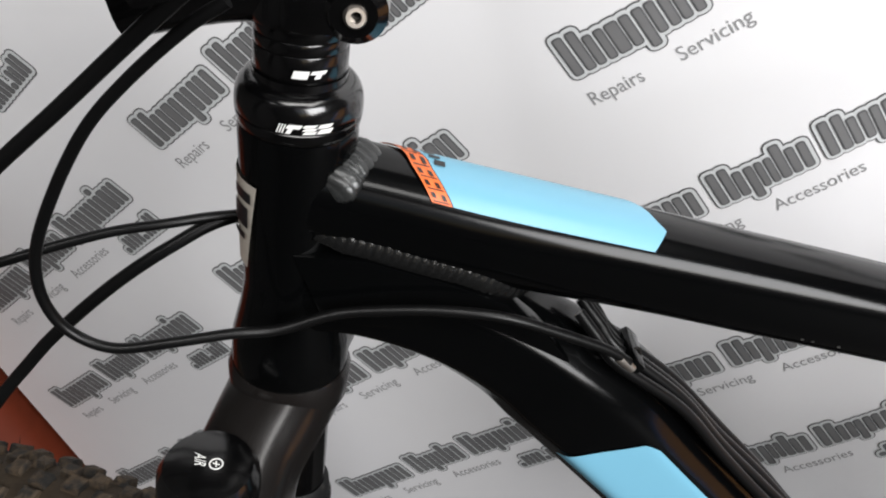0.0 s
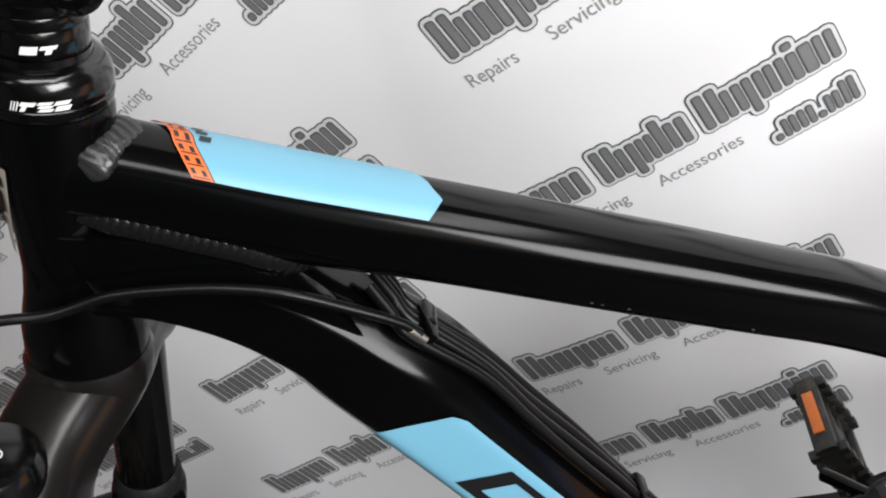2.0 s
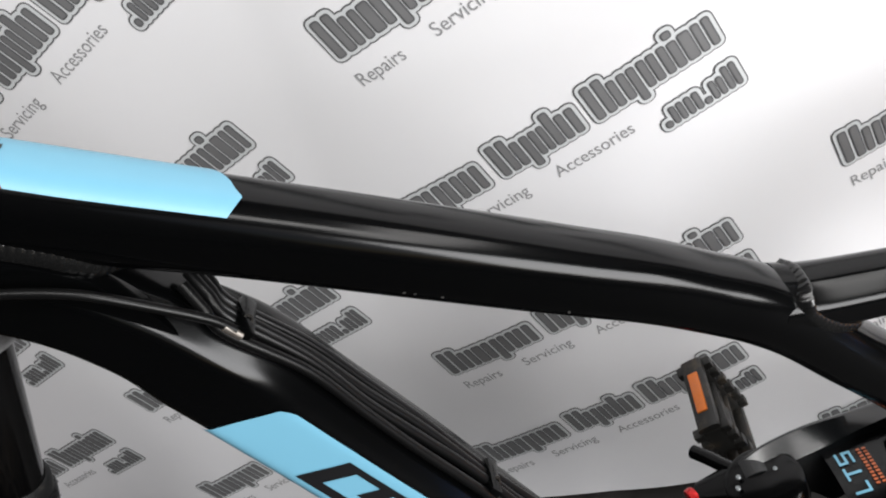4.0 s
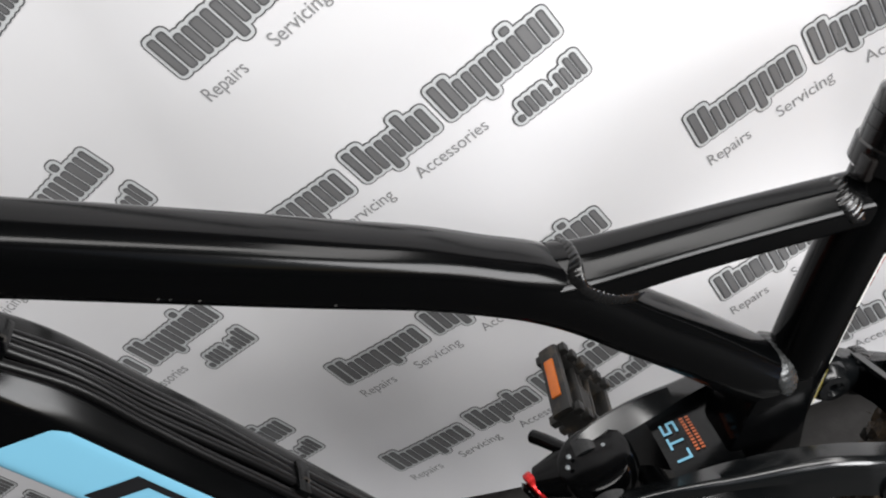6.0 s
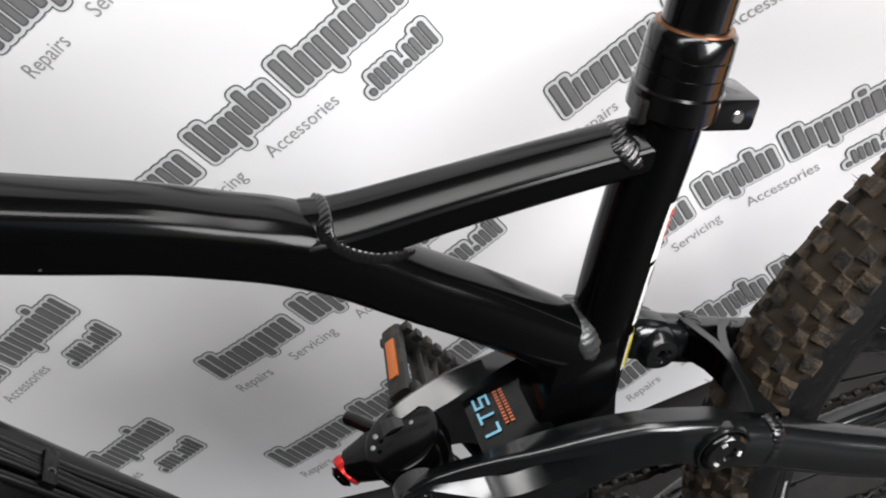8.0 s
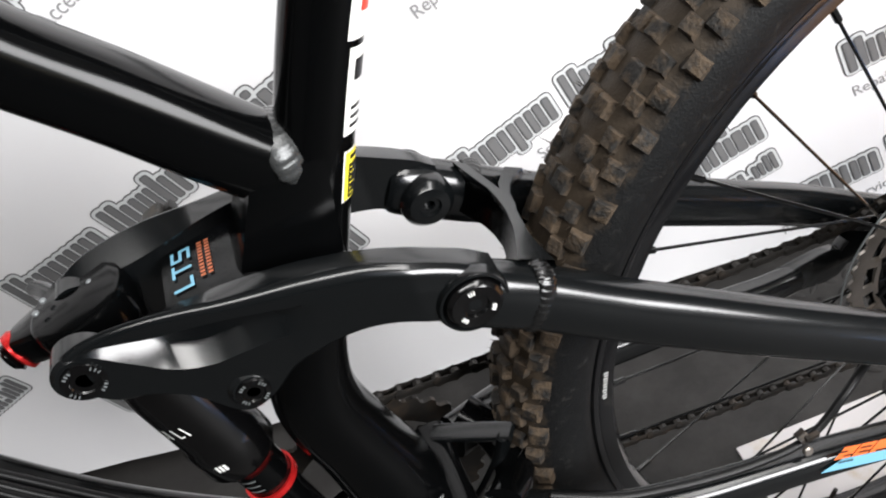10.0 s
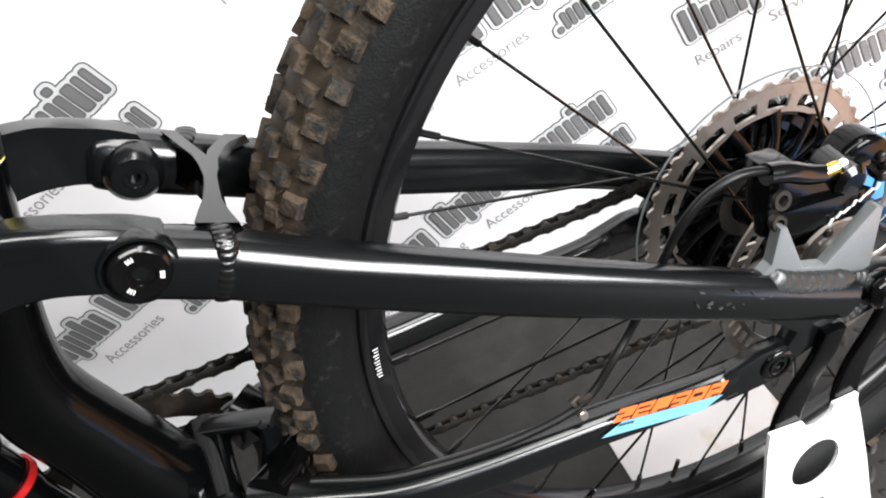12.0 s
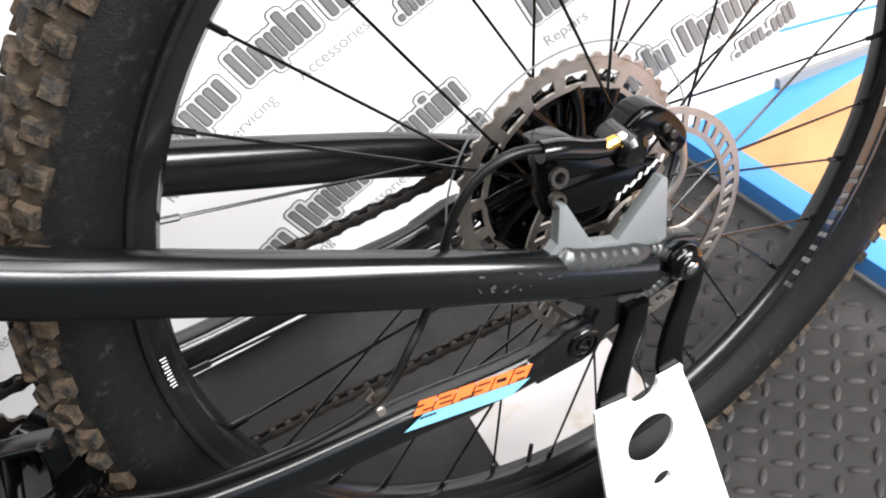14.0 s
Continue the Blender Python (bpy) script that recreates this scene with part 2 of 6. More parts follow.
def bead(a, b, r, seg=14, bm=None, soft=0.25):
    """A short round pin with softened rims."""
    a, b = Vector(a), Vector(b)
    h, k = (b - a).length, r * soft
    return lathe(a, b - a, [(0, 0), (0, r - k), (k, r), (h - k, r), (h, r - k), (h, 0)], seg, bm)


def box(centre, size, bm=None, bevel=0.0, rot=None):
    tmp = bmesh.new()
    m = Matrix.Translation(centre) @ (rot.to_4x4() if rot else Matrix.Identity(4)) @ Matrix.Diagonal((*size, 1))
    bmesh.ops.create_cube(tmp, size=1, matrix=m)
    if bevel:
        bmesh.ops.bevel(tmp, geom=list(tmp.edges), offset=bevel, segments=2, profile=0.6, affect="EDGES")
    return join(bm, tmp)


def join(bm, tmp):
    if bm is None:
        return tmp
    me = bpy.data.meshes.new("joined")
    tmp.to_mesh(me)
    tmp.free()
    bm.from_mesh(me)
    bpy.data.meshes.remove(me)
    return bm


def plate(outline, y_of, thick, bevel=0.0015, bm=None, smooth_steps=1):
    """A forged plate: an outline of (x, z) given thickness in y; y_of(x) is the y of its middle."""
    pts = outline
    if smooth_steps > 1:
        pts = glide(list(outline) + [outline[0]], smooth_steps)[:-1]
    tmp = bmesh.new()
    vs = [tmp.verts.new((x, y_of(x) - thick / 2, z)) for x, z in pts]
    f = tmp.faces.new(vs)
    res = bmesh.ops.extrude_face_region(tmp, geom=[f])
    for v in res["geom"]:
        if isinstance(v, bmesh.types.BMVert):
            v.co.y += thick
    if bevel:
        rim = [e for e in tmp.edges if len(e.link_faces) == 2 and e.calc_face_angle(0) > 1.0 and any(len(g.verts) > 4 for g in e.link_faces)]
        bmesh.ops.bevel(tmp, geom=rim, offset=bevel, segments=2, profile=0.6, affect="EDGES")
    bmesh.ops.triangulate(tmp, faces=[g for g in tmp.faces if len(g.verts) > 4])
    return join(bm, tmp)


def weld(points, r, parent, n=14, mat=None, ripple=0.10, core=None):
    """A low seam of overlapping crescents along points; core is a point inside the joint, from which the seam faces away."""
    p = glide([(*q, 0.0) for q in points], 12)[:, :3]
    d = np.r_[0, np.cumsum(np.linalg.norm(np.diff(p, axis=0), axis=1))]
    at = lambda s: Vector([np.interp(s, d, p[:, c]) for c in range(3)])
    bm, rings, seg, pitch = bmesh.new(), [], 14, d[-1] / n
    for i in range(n):
        for f, k in ((0.0, 1 - 1.6 * ripple), (0.2, 1 - 0.3 * ripple), (0.5, 1.0), (0.85, 1 - 0.5 * ripple)):
            s = d[-1] * (i + f) / n
            ease = min(1.0, 0.5 + 4.0 * min(s, d[-1] - s) / d[-1])
            c = at(s)
            t = (at(s + 0.0008) - at(s - 0.0008)).normalized()
            out = c - Vector(core) if core else Vector((0, -0.85, 0.45))
            out = (out - t * out.dot(t)).normalized()
            across = t.cross(out)
            c = c - out * r * 0.30
            rings.append([bm.verts.new(c + across * math.cos(a) * r * 1.3 * ease * (0.7 + 0.3 * k) + out * math.sin(a) * r * 0.52 * k * ease - t * pitch * 0.45 * math.cos(a) ** 2) for a in (2 * math.pi * j / seg for j in range(seg))])
    for a, b in zip(rings, rings[1:]):
        for j in range(seg):
            bm.faces.new((a[j], a[(j + 1) % seg], b[(j + 1) % seg], b[j]))
    bm.faces.new(rings[0][::-1])
    bm.faces.new(rings[-1])
    return part("weld_seam", bm, mat or WELD, parent, "rippled welded seam", sharp=80)


def along(p, d, s):
    return tuple(Vector(p) + Vector(d) * s)
# ---------------------------------------------------------------- the room
def slab(name, centre, size, mat, label, category, bevel=0.0):
    ob = part(name, box((0, 0, 0), size, bevel=bevel), mat, smooth=False)
    ob.location = centre
    return tagged(ob, label, category, kind="structure")


def wall_with_opening(name, x0, x1, y, thick, height, ox0, ox1, oz0, oz1, mat):
    bm = bmesh.new()
    for a, b, c, d in ((x0, ox0, 0, height), (ox1, x1, 0, height), (ox0, ox1, 0, oz0), (ox0, ox1, oz1, height)):
        box(((a + b) / 2, y, (c + d) / 2), (b - a, thick, d - c), bm)
    return tagged(part(name, bm, mat, smooth=False), "dark grey painted shop wall with a window opening", "wall", kind="structure")


slab("floor", (0.3, -0.75, -0.05), (5.4, 3.7, 0.1), FLOOR, "dark grey rubber workshop floor, scuffed", "floor")
slab("wall_north", (0.3, 1.05, 1.3), (5.4, 0.1, 2.6), WALL, "plain dark grey wall behind the banner", "wall")
slab("wall_west", (-2.35, -0.75, 1.3), (0.1, 3.5, 2.6), WALL, "plain dark grey side wall", "wall")
slab("wall_east", (2.95, -0.75, 1.3), (0.1, 3.5, 2.6), WALL, "plain dark grey side wall", "wall")
wall_with_opening("wall_south", -2.4, 3.0, -2.45, 0.1, 2.6, -0.4, 2.3, 0.75, 2.35, WALL)
slab("ceiling", (0.3, -0.75, 2.66), (5.4, 3.7, 0.1), CEIL, "plain grey ceiling", "ceiling")


def ceiling_batten(x, y, along_x):
    top = new("ceiling_batten")
    top.location = (x, y, 2.56)
    size = (2.5, 0.56, 0.09) if along_x else (0.56, 2.1, 0.09)
    part("housing", box((0, 0, 0.0), size, bevel=0.01), CEIL, top)
    return tagged(top, "wide white ceiling light panel fixed to the ceiling", "lamp")


ceiling_batten(-0.45, -1.15, True)
ceiling_batten(0.95, -1.0, False)


# ---------------------------------------------------------------- the banner
def banner_y(x, z):
    """The hanging sheet: flat to the rear, swinging away towards the front of the bike, leaning back a little at the foot."""
    u = max(0.0, -(x + 0.45))
    ripple = 0.0035 * math.sin(7.0 * x + 1.5 * z) + 0.002 * math.sin(17 * x - 4 * z)
    return 0.383 - 0.21 * max(0.0, x + 0.10) + 0.58 * min(u, 0.3) ** 2 + 0.261 * max(0.0, u - 0.3) + 0.05 * (0.65 - z) * min(1.0, max(0.0, -(x + 0.25) / 0.3)) + ripple


def sheet(x0, x1, z0, z1, nx, nz, thick=0.0015):
    bm = bmesh.new()
    grid = [[[bm.verts.new((x0 + (x1 - x0) * i / nx, banner_y(x0 + (x1 - x0) * i / nx, z0 + (z1 - z0) * k / nz) + s, z0 + (z1 - z0) * k / nz)) for k in range(nz + 1)] for i in range(nx + 1)] for s in (0, thick)]
    for g in grid:
        for i in range(nx):
            for k in range(nz):
                bm.faces.new((g[i][k], g[i + 1][k], g[i + 1][k + 1], g[i][k + 1]))
    a, b = grid
    rim = [(i, 0) for i in range(nx)] + [(nx, k) for k in range(nz)] + [(i, nz) for i in range(nx, 0, -1)] + [(0, k) for k in range(nz, 0, -1)]
    for p, q in zip(rim, rim[1:] + rim[:1]):
        bm.faces.new((a[p[0]][p[1]], a[q[0]][q[1]], b[q[0]][q[1]], b[p[0]][p[1]]))
    return bm


banner = part("banner", sheet(-1.615, 0.62, 0.016, 1.55, 150, 90), VINYL)
tagged(banner, "white vinyl banner printed with grey diagonal lettering, hanging down to the floor", "banner", kind="structure")

# plain bars that stand in for the trade mark: upright pairs, some with a tail or a dot
CELLS = {
    "tall": [(0.0, 0.0, 0.40, 1.0), (0.60, 0.0, 1.0, 1.0)],
    "low": [(0.0, 0.0, 0.40, 0.76), (0.60, 0.0, 1.0, 0.76)],
    "tail": [(0.0, 0.0, 0.40, 0.76), (0.60, -0.22, 1.0, 0.76)],
    "foot": [(0.0, -0.22, 0.40, 0.76), (0.60, 0.0, 1.0, 0.76)],
    "bar": [(0.0, 0.0, 1.0, 0.76)],
    "mast": [(0.0, 0.0, 1.0, 1.02)],
    "dotted": [(0.0, 0.0, 1.0, 0.72), (0.0, 0.84, 1.0, 1.02)],
    "dot": [(0.0, 0.0, 1.0, 0.26)],
}
# marks: start along the line, foot, height, then (shape, width) one after the other
TRADE_MARK = (
    (0.0055, -0.0445, 0.039, (("tall", 0.020), ("low", 0.0175), ("bar", 0.0105), ("tail", 0.0195), ("low", 0.0185), ("low", 0.019))),
    (0.1425, -0.0445, 0.039, (("tall", 0.0185), ("tail", 0.018), ("low", 0.0145), ("mast", 0.0080), ("low", 0.018))),
    (0.2455, -0.0445, 0.039, (("tall", 0.0195), ("low", 0.0175), ("foot", 0.0175), ("low", 0.0175), ("dotted", 0.008), ("bar", 0.0105), ("low", 0.0165))),
    (0.2915, -0.0945, 0.026, (("dot", 0.006), ("low", 0.0125), ("low", 0.0135), ("dot", 0.006), ("low", 0.0125), ("tall", 0.0125))),
)


def on_banner(place, u, v, lift):
    """A point of a mark: place is its first corner, its scale and its slope."""
    tx, tz, size, slope = place
    ca, sa = math.cos(slope) * size, math.sin(slope) * size
    x, z = tx + u * ca - v * sa, tz + u * sa + v * ca
    return (x, banner_y(x, z) - lift, z)


def words_mesh(text, size):
    """Flat outlines of a word in the built-in font, as triangles in (u, v)."""
    cu = bpy.data.curves.new("word", "FONT")
    cu.body, cu.size, cu.resolution_u = text, size, 3
    ob = new("word", cu)
    bpy.context.view_layer.update()
    me = bpy.data.meshes.new_from_object(ob.evaluated_get(bpy.context.evaluated_depsgraph_get()))
    verts, faces = [tuple(v.co) for v in me.vertices], [tuple(f.vertices) for f in me.polygons]
    bpy.data.objects.remove(ob)
    bpy.data.meshes.remove(me)
    width = max(v[0] for v in verts)
    return verts, faces, width


SMALL_WORDS = [(words_mesh(w, 0.0200), u, wide) for w, u, wide in (("Repairs", 0.002, 0.051), ("Servicing", 0.085, 0.065), ("Accessories", 0.182, 0.084))]


def soft_rect(bm, place, x0, z0, x1, z1, lift, mat, grow=0.0, slant=0.0):
    """A rounded rectangle laid on the banner."""
    x0, z0, x1, z1 = x0 - grow, z0 - grow, x1 + grow, z1 + grow
    r = min(0.0022 + grow * 0.9, (x1 - x0) * 0.45, (z1 - z0) * 0.45)
    pts = []
    for cx, cz, a0 in ((x1 - r, z1 - r, 0), (x0 + r, z1 - r, 90), (x0 + r, z0 + r, 180), (x1 - r, z0 + r, 270)):
        for k in range(4):
            a = radians(a0 + 30 * k)
            pts.append((cx + r * math.cos(a), cz + r * math.sin(a)))
    f = bm.faces.new([bm.verts.new(on_banner(place, u + slant * v, v, lift)) for u, v in pts])
    f.material_index = mat


def print_mark(place):
    """One mark: plain bars with their pale and dark outlines, and the three small words below."""
    n = 0
    inks = (INK, INK_DARK, INK_LIGHT, INK_SMALL)
    for u0, v0, h, cells in TRADE_MARK:
        u = u0
        for key, w in cells:
            bm = bmesh.new()
            for a, b, c, d in CELLS[key]:
                n += 1
                rect = (u + a * w, v0 + b * h, u + c * w, v0 + d * h)
                soft_rect(bm, place, *rect, 0.0008 + n * 4e-6, 1, 0.0055)
                soft_rect(bm, place, *rect, 0.0014 + n * 4e-6, 2, 0.0041)
                soft_rect(bm, place, *rect, 0.0020 + n * 4e-6, 1, 0.0009)
                soft_rect(bm, place, *rect, 0.0026 + n * 4e-6, 0, -0.0007)
            part("printed_shape", bm, inks, banner, smooth=False)
            u += w + 0.0028
    for (verts, faces, width), u0, wide in SMALL_WORDS:
        bm = bmesh.new()
        vs = [bm.verts.new(on_banner(place, u0 + v[0] * wide / width, -0.078 + v[1], 0.0008)) for v in verts]
        for f in faces:
            try:
                bm.faces.new([vs[k] for k in f]).material_index = 3
            except ValueError:
                pass
        part("printed_word", bm, inks, banner, smooth=False)


# where each mark starts, and the rise and run to its end: the sheet hangs in soft bends, so the slope eases off towards the rear
MARKS = (
    ((-1.589, 0.743), 27.9), ((-1.545, 0.527), 27.9), ((-1.559, 0.311), 27.9), ((-1.560, 0.095), 27.9),
    ((-1.150, 0.985), 27.0), ((-1.148, 0.765), 27.2), ((-1.150, 0.548), 26.6), ((-1.143, 0.332), 26.2), ((-1.149, 0.106), 26.8),
    ((-0.708, 1.005), 23.0), ((-0.706, 0.791), 22.4), ((-0.722, 0.582), 20.6), ((-0.719, 0.348), 20.8), ((-0.720, 0.150), 22.3),
    ((-0.262, 0.980), 17.0), ((-0.262, 0.760), 17.0), ((-0.265, 0.539), 16.4), ((-0.262, 0.311), 16.4), ((-0.280, 0.112), 18.6),
    ((0.157, 0.500), 15.5), ((0.157, 0.283), 15.5), ((0.082, 0.106), 15.5),
)
for (mx, mz), slope in MARKS:
    print_mark((mx - 0.002, mz + 0.003, 1.0, radians(slope + 0.6)))

# ---------------------------------------------------------------- floor relief, board, podium, cabinet
bm = bmesh.new()
for i in range(-2, 25):
    for k in range(-22, 16):
        cx, cy = 0.012 + 0.0215 * i, 0.0215 * k
        if cx > 0.288 or (cx < 0.065 and cy > -0.06):
            continue
        turn = radians(40 if (i + k) % 2 else -40)
        ct, st = math.cos(turn), math.sin(turn)
        rings = []
        for f, z in ((1.0, -0.0004), (0.82, 0.0013), (0.45, 0.0021)):
            ring = []
            for j in range(10):
                a = 2 * math.pi * j / 10
                u, v = 0.0098 * f * math.cos(a), 0.0038 * f * math.sin(a)
                ring.append(bm.verts.new((cx + u * ct - v * st, cy + u * st + v * ct, z)))
            rings.append(ring)
        for p, q in zip(rings, rings[1:]):
            for j in range(10):
                bm.faces.new((p[j], p[(j + 1) % 10], q[(j + 1) % 10], q[j]))
        bm.faces.new(rings[-1])
tagged(part("floor_studs", bm, FLOOR), "raised lozenge studs of the dark rubber floor", "floor", kind="stuff")

board = part("white_board", box((0, 0, 0), (0.165, 0.088, 0.004), bevel=0.001), CARD)
board.location, board.rotation_euler = (-0.020, 0.085, 0.002), (0, 0, radians(-4))
tagged(board, "stained white board lying flat on the floor behind the wheel", "board")


def podium():
    top = new("podium")
    top.location = (0.302, 0.330, 0.0)
    part("side", box((0.75, -0.55, 0.015), (1.50, 1.10, 0.022), bevel=0.002), BLUE_TRIM, top)
    part("base_strip", box((0.75, -0.55, 0.002), (1.506, 1.106, 0.004)), GREYEDGE, top, "grey strip round the foot")
    part("wood_top", box((0.75, -0.55, 0.027), (1.44, 0.88, 0.004)), WOOD, top, "orange wood laminate top")
    for c, s in (((0.75, -0.056, 0.028), (1.5, 0.112, 0.006)), ((0.75, -1.045, 0.028), (1.5, 0.11, 0.006)), ((0.015, -0.551, 0.028), (0.03, 0.878, 0.006)), ((1.485, -0.551, 0.028), (0.03, 0.878, 0.006))):
        part("blue_edging", box(c, s, bevel=0.0015), BLUE_TRIM, top, "bright blue edging strip")
    return tagged(top, "low display podium with wood top and blue edging on the floor", "podium")


podium()


def banner_strip(x0, x1, z0, z1, slope, lift, thick, mat, name, label):
    """A thin strip that follows the sheet's face."""
    bm = bmesh.new()
    n = 12
    ring = []
    for i in range(n + 1):
        x = x0 + (x1 - x0) * i / n
        dz = slope * (x - x0)
        ring.append([bm.verts.new((x, banner_y(x, z + dz) - lift - d, z + dz)) for z, d in ((z0, 0), (z0, thick), (z1, thick), (z1, 0))])
    for p, q in zip(ring, ring[1:]):
        for k in range(4):
            bm.faces.new((p[k], p[(k + 1) % 4], q[(k + 1) % 4], q[k]))
    bm.faces.new(ring[0])
    bm.faces.new(ring[-1][::-1])
    return part(name, bm, mat, banner, label, smooth=False)


banner_strip(0.441, 0.618, 0.108, 0.1125, -0.17, 0.001, 0.0006, BLUE_TRIM, "blue_line", "thin blue printed line")
banner_strip(0.436, 0.618, 0.032, 0.046, -0.04, 0.002, 0.006, GREYEDGE, "foot_strip", "grey strip along the foot")
slab("wall_panel", (1.3, 0.46, 0.78), (1.37, 0.02, 1.53), VINYL, "plain white panel beside the banner", "panel")


def cabinet():
    top = new("cabinet")
    top.location = (-1.95, 0.72, 0)
    part("body", box((0, 0, 0.40), (0.60, 0.36, 0.80), bevel=0.006), REDWOOD, top)
    part("top_board", box((0, 0, 0.812), (0.62, 0.38, 0.024), bevel=0.004), REDWOOD, top)
    return tagged(top, "red-brown wooden cabinet standing on the floor beside the banner", "cabinet")


cabinet()
# ---------------------------------------------------------------- the bike
bike = new("mountain_bike")
tagged(bike, "black full-suspension mountain bike with sky blue decals, held by a stand", "bicycle")
HEAD = Vector((-0.382, 0, -0.924))  # down along the steering axis
HEAD_TOP = Vector((-0.796, Y0, 0.993))


def head(s, dx=0.0, dy=0.0):
    p = HEAD_TOP + HEAD * s
    return (p.x + dx, p.y + dy, p.z)


# head tube
bm = lathe(head(0), HEAD, [(0.0152, 0), (0.0152, 0.0208), (0.018, 0.0213), (0.042, 0.0205), (0.062, 0.0192), (0.085, 0.0190), (0.098, 0.0205), (0.114, 0.0238), (0.127, 0.0245), (0.130, 0.0238), (0.130, 0)], 56)
part("head_tube", bm, PAINT, bike)
TT = [(-0.815, 0.957, 0.020), (-0.785, 0.939, 0.0195), (-0.745, 0.914, 0.0202), (-0.693, 0.8845, 0.0194), (-0.645, 0.8565, 0.0194), (-0.604, 0.8325, 0.0193), (-0.57, 0.8125, 0.0190), (-0.538, 0.794, 0.0186), (-0.513, 0.777, 0.0182), (-0.490, 0.7605, 0.0185),
      (-0.470, 0.740, 0.0178), (-0.449, 0.7135, 0.0173), (-0.4235, 0.684, 0.0178), (-0.397, 0.6505, 0.0184), (-0.376, 0.625, 0.0182)]
top_tube = part("top_tube", tube([(x, Y0, z, r * 0.98, r * 0.97) for x, z, r in TT], 40, 6, power=2.6), PAINT, bike)
part("upper_strut", tube([(x, Y0, z, r * 1.25, r) for x, z, r in [(-0.482, 0.760, 0.0140), (-0.462, 0.7555, 0.0128), (-0.42, 0.750, 0.0118), (-0.375, 0.7435, 0.0114), (-0.338, 0.7375, 0.0112), (-0.318, 0.734, 0.0112)]], 48, 5, section=STRUT_SECTION), PAINT, bike)
DT = [(-0.8392, 0.9119, 0.0210), (-0.8038, 0.9021, 0.0235), (-0.7734, 0.8804, 0.0249), (-0.7512, 0.8545, 0.0270), (-0.7368, 0.8319, 0.0308), (-0.7237, 0.8092, 0.0328), (-0.7064, 0.7705, 0.0330), (-0.6916, 0.7374, 0.0335), (-0.6754, 0.7015, 0.0332), (-0.649, 0.640, 0.0330),
      (-0.612, 0.556, 0.033), (-0.560, 0.466, 0.033), (-0.500, 0.395, 0.033), (-0.430, 0.335, 0.032)]
part("down_tube", tube([(x, Y0, z, min(r * 0.82, 0.0205 + 0.3 * max(0, x + 0.80)), r * 0.97) for x, z, r in DT], 96, 6, section=DOWN_TUBE_SECTION), PAINT, bike)
ST = [(-0.297, 0.775, 0.0166), (-0.313, 0.738, 0.0166), (-0.335, 0.695, 0.0167), (-0.354, 0.655, 0.0168), (-0.373, 0.611, 0.0170), (-0.391, 0.570, 0.0185), (-0.410, 0.525, 0.0205), (-0.417, 0.490, 0.0224), (-0.4105, 0.450, 0.0235), (-0.404, 0.415, 0.0262), (-0.399, 0.380, 0.0265), (-0.405, 0.345, 0.025)]
part("seat_tube", tube([(x, Y0, z, r, r) for x, z, r in ST], 36, 6, power=2.15), PAINT, bike)
part("seat_tube_gusset", plate([(-0.393, 0.640), (-0.360, 0.636), (-0.372, 0.575), (-0.385, 0.545), (-0.425, 0.555), (-0.415, 0.600)], lambda x: Y0, 0.036, 0.006), PAINT, bike)
part("bottom_bracket_shell", lathe((-0.420, Y0 - 0.045, 0.335), (0, 1, 0), [(0, 0), (0, 0.020), (0.004, 0.0255), (0.086, 0.0255), (0.09, 0.02), (0.09, 0)], 36), PAINT, bike)

# welds
weld([(-0.7975, -0.0295, 0.957), (-0.7935, -0.0285, 0.9605), (-0.7915, -0.0265, 0.9620), (-0.7890, -0.0215, 0.9632), (-0.7860, -0.0155, 0.9625), (-0.7835, -0.0085, 0.9608), (-0.7820, -0.0030, 0.9590)], 0.0070, bike, 9, WELD_BRIGHT, 0.13, (-0.797, -0.012, 0.945))
weld([(-0.8060, -0.0300, 0.9425), (-0.7990, -0.0298, 0.9385), (-0.7885, -0.0297, 0.9318), (-0.7743, -0.0298, 0.9218), (-0.7598, -0.0298, 0.9120), (-0.7500, -0.0290, 0.9035), (-0.7430, -0.0255, 0.8955), (-0.7370, -0.0190, 0.8880)], 0.0052, bike, 26, None, 0.09)
part("head_gusset", plate([(-0.818, 0.936), (-0.792, 0.926), (-0.766, 0.908), (-0.748, 0.893), (-0.736, 0.874), (-0.728, 0.852), (-0.745, 0.865), (-0.772, 0.880), (-0.795, 0.893), (-0.818, 0.902)], lambda x: -0.0268, 0.0105, 0.0015), PAINT, bike, "flat black gusset behind the head tube")
weld([(-0.4740, 0.0000, 0.7700), (-0.4728, -0.0055, 0.7705), (-0.4722, -0.0115, 0.7703), (-0.4722, -0.0175, 0.7700), (-0.4730, -0.0235, 0.7685), (-0.4740, -0.0268, 0.7650), (-0.4730, -0.0278, 0.7595), (-0.4690, -0.0278, 0.7535), (-0.4630, -0.0275, 0.7470), (-0.4560, -0.0262, 0.7415), (-0.4480, -0.0230, 0.7360), (-0.4400, -0.0160, 0.7300)], 0.0044, bike, 26, None, 0.08, (-0.462, -0.012, 0.752))
weld([(-0.3400, -0.0050, 0.7480), (-0.3386, -0.0108, 0.7482), (-0.3375, -0.0190, 0.7474), (-0.3352, -0.0243, 0.7430), (-0.3322, -0.0256, 0.7375), (-0.3290, -0.0256, 0.7320)], 0.0050, bike, 10, None, 0.15, (-0.337, -0.012, 0.735))
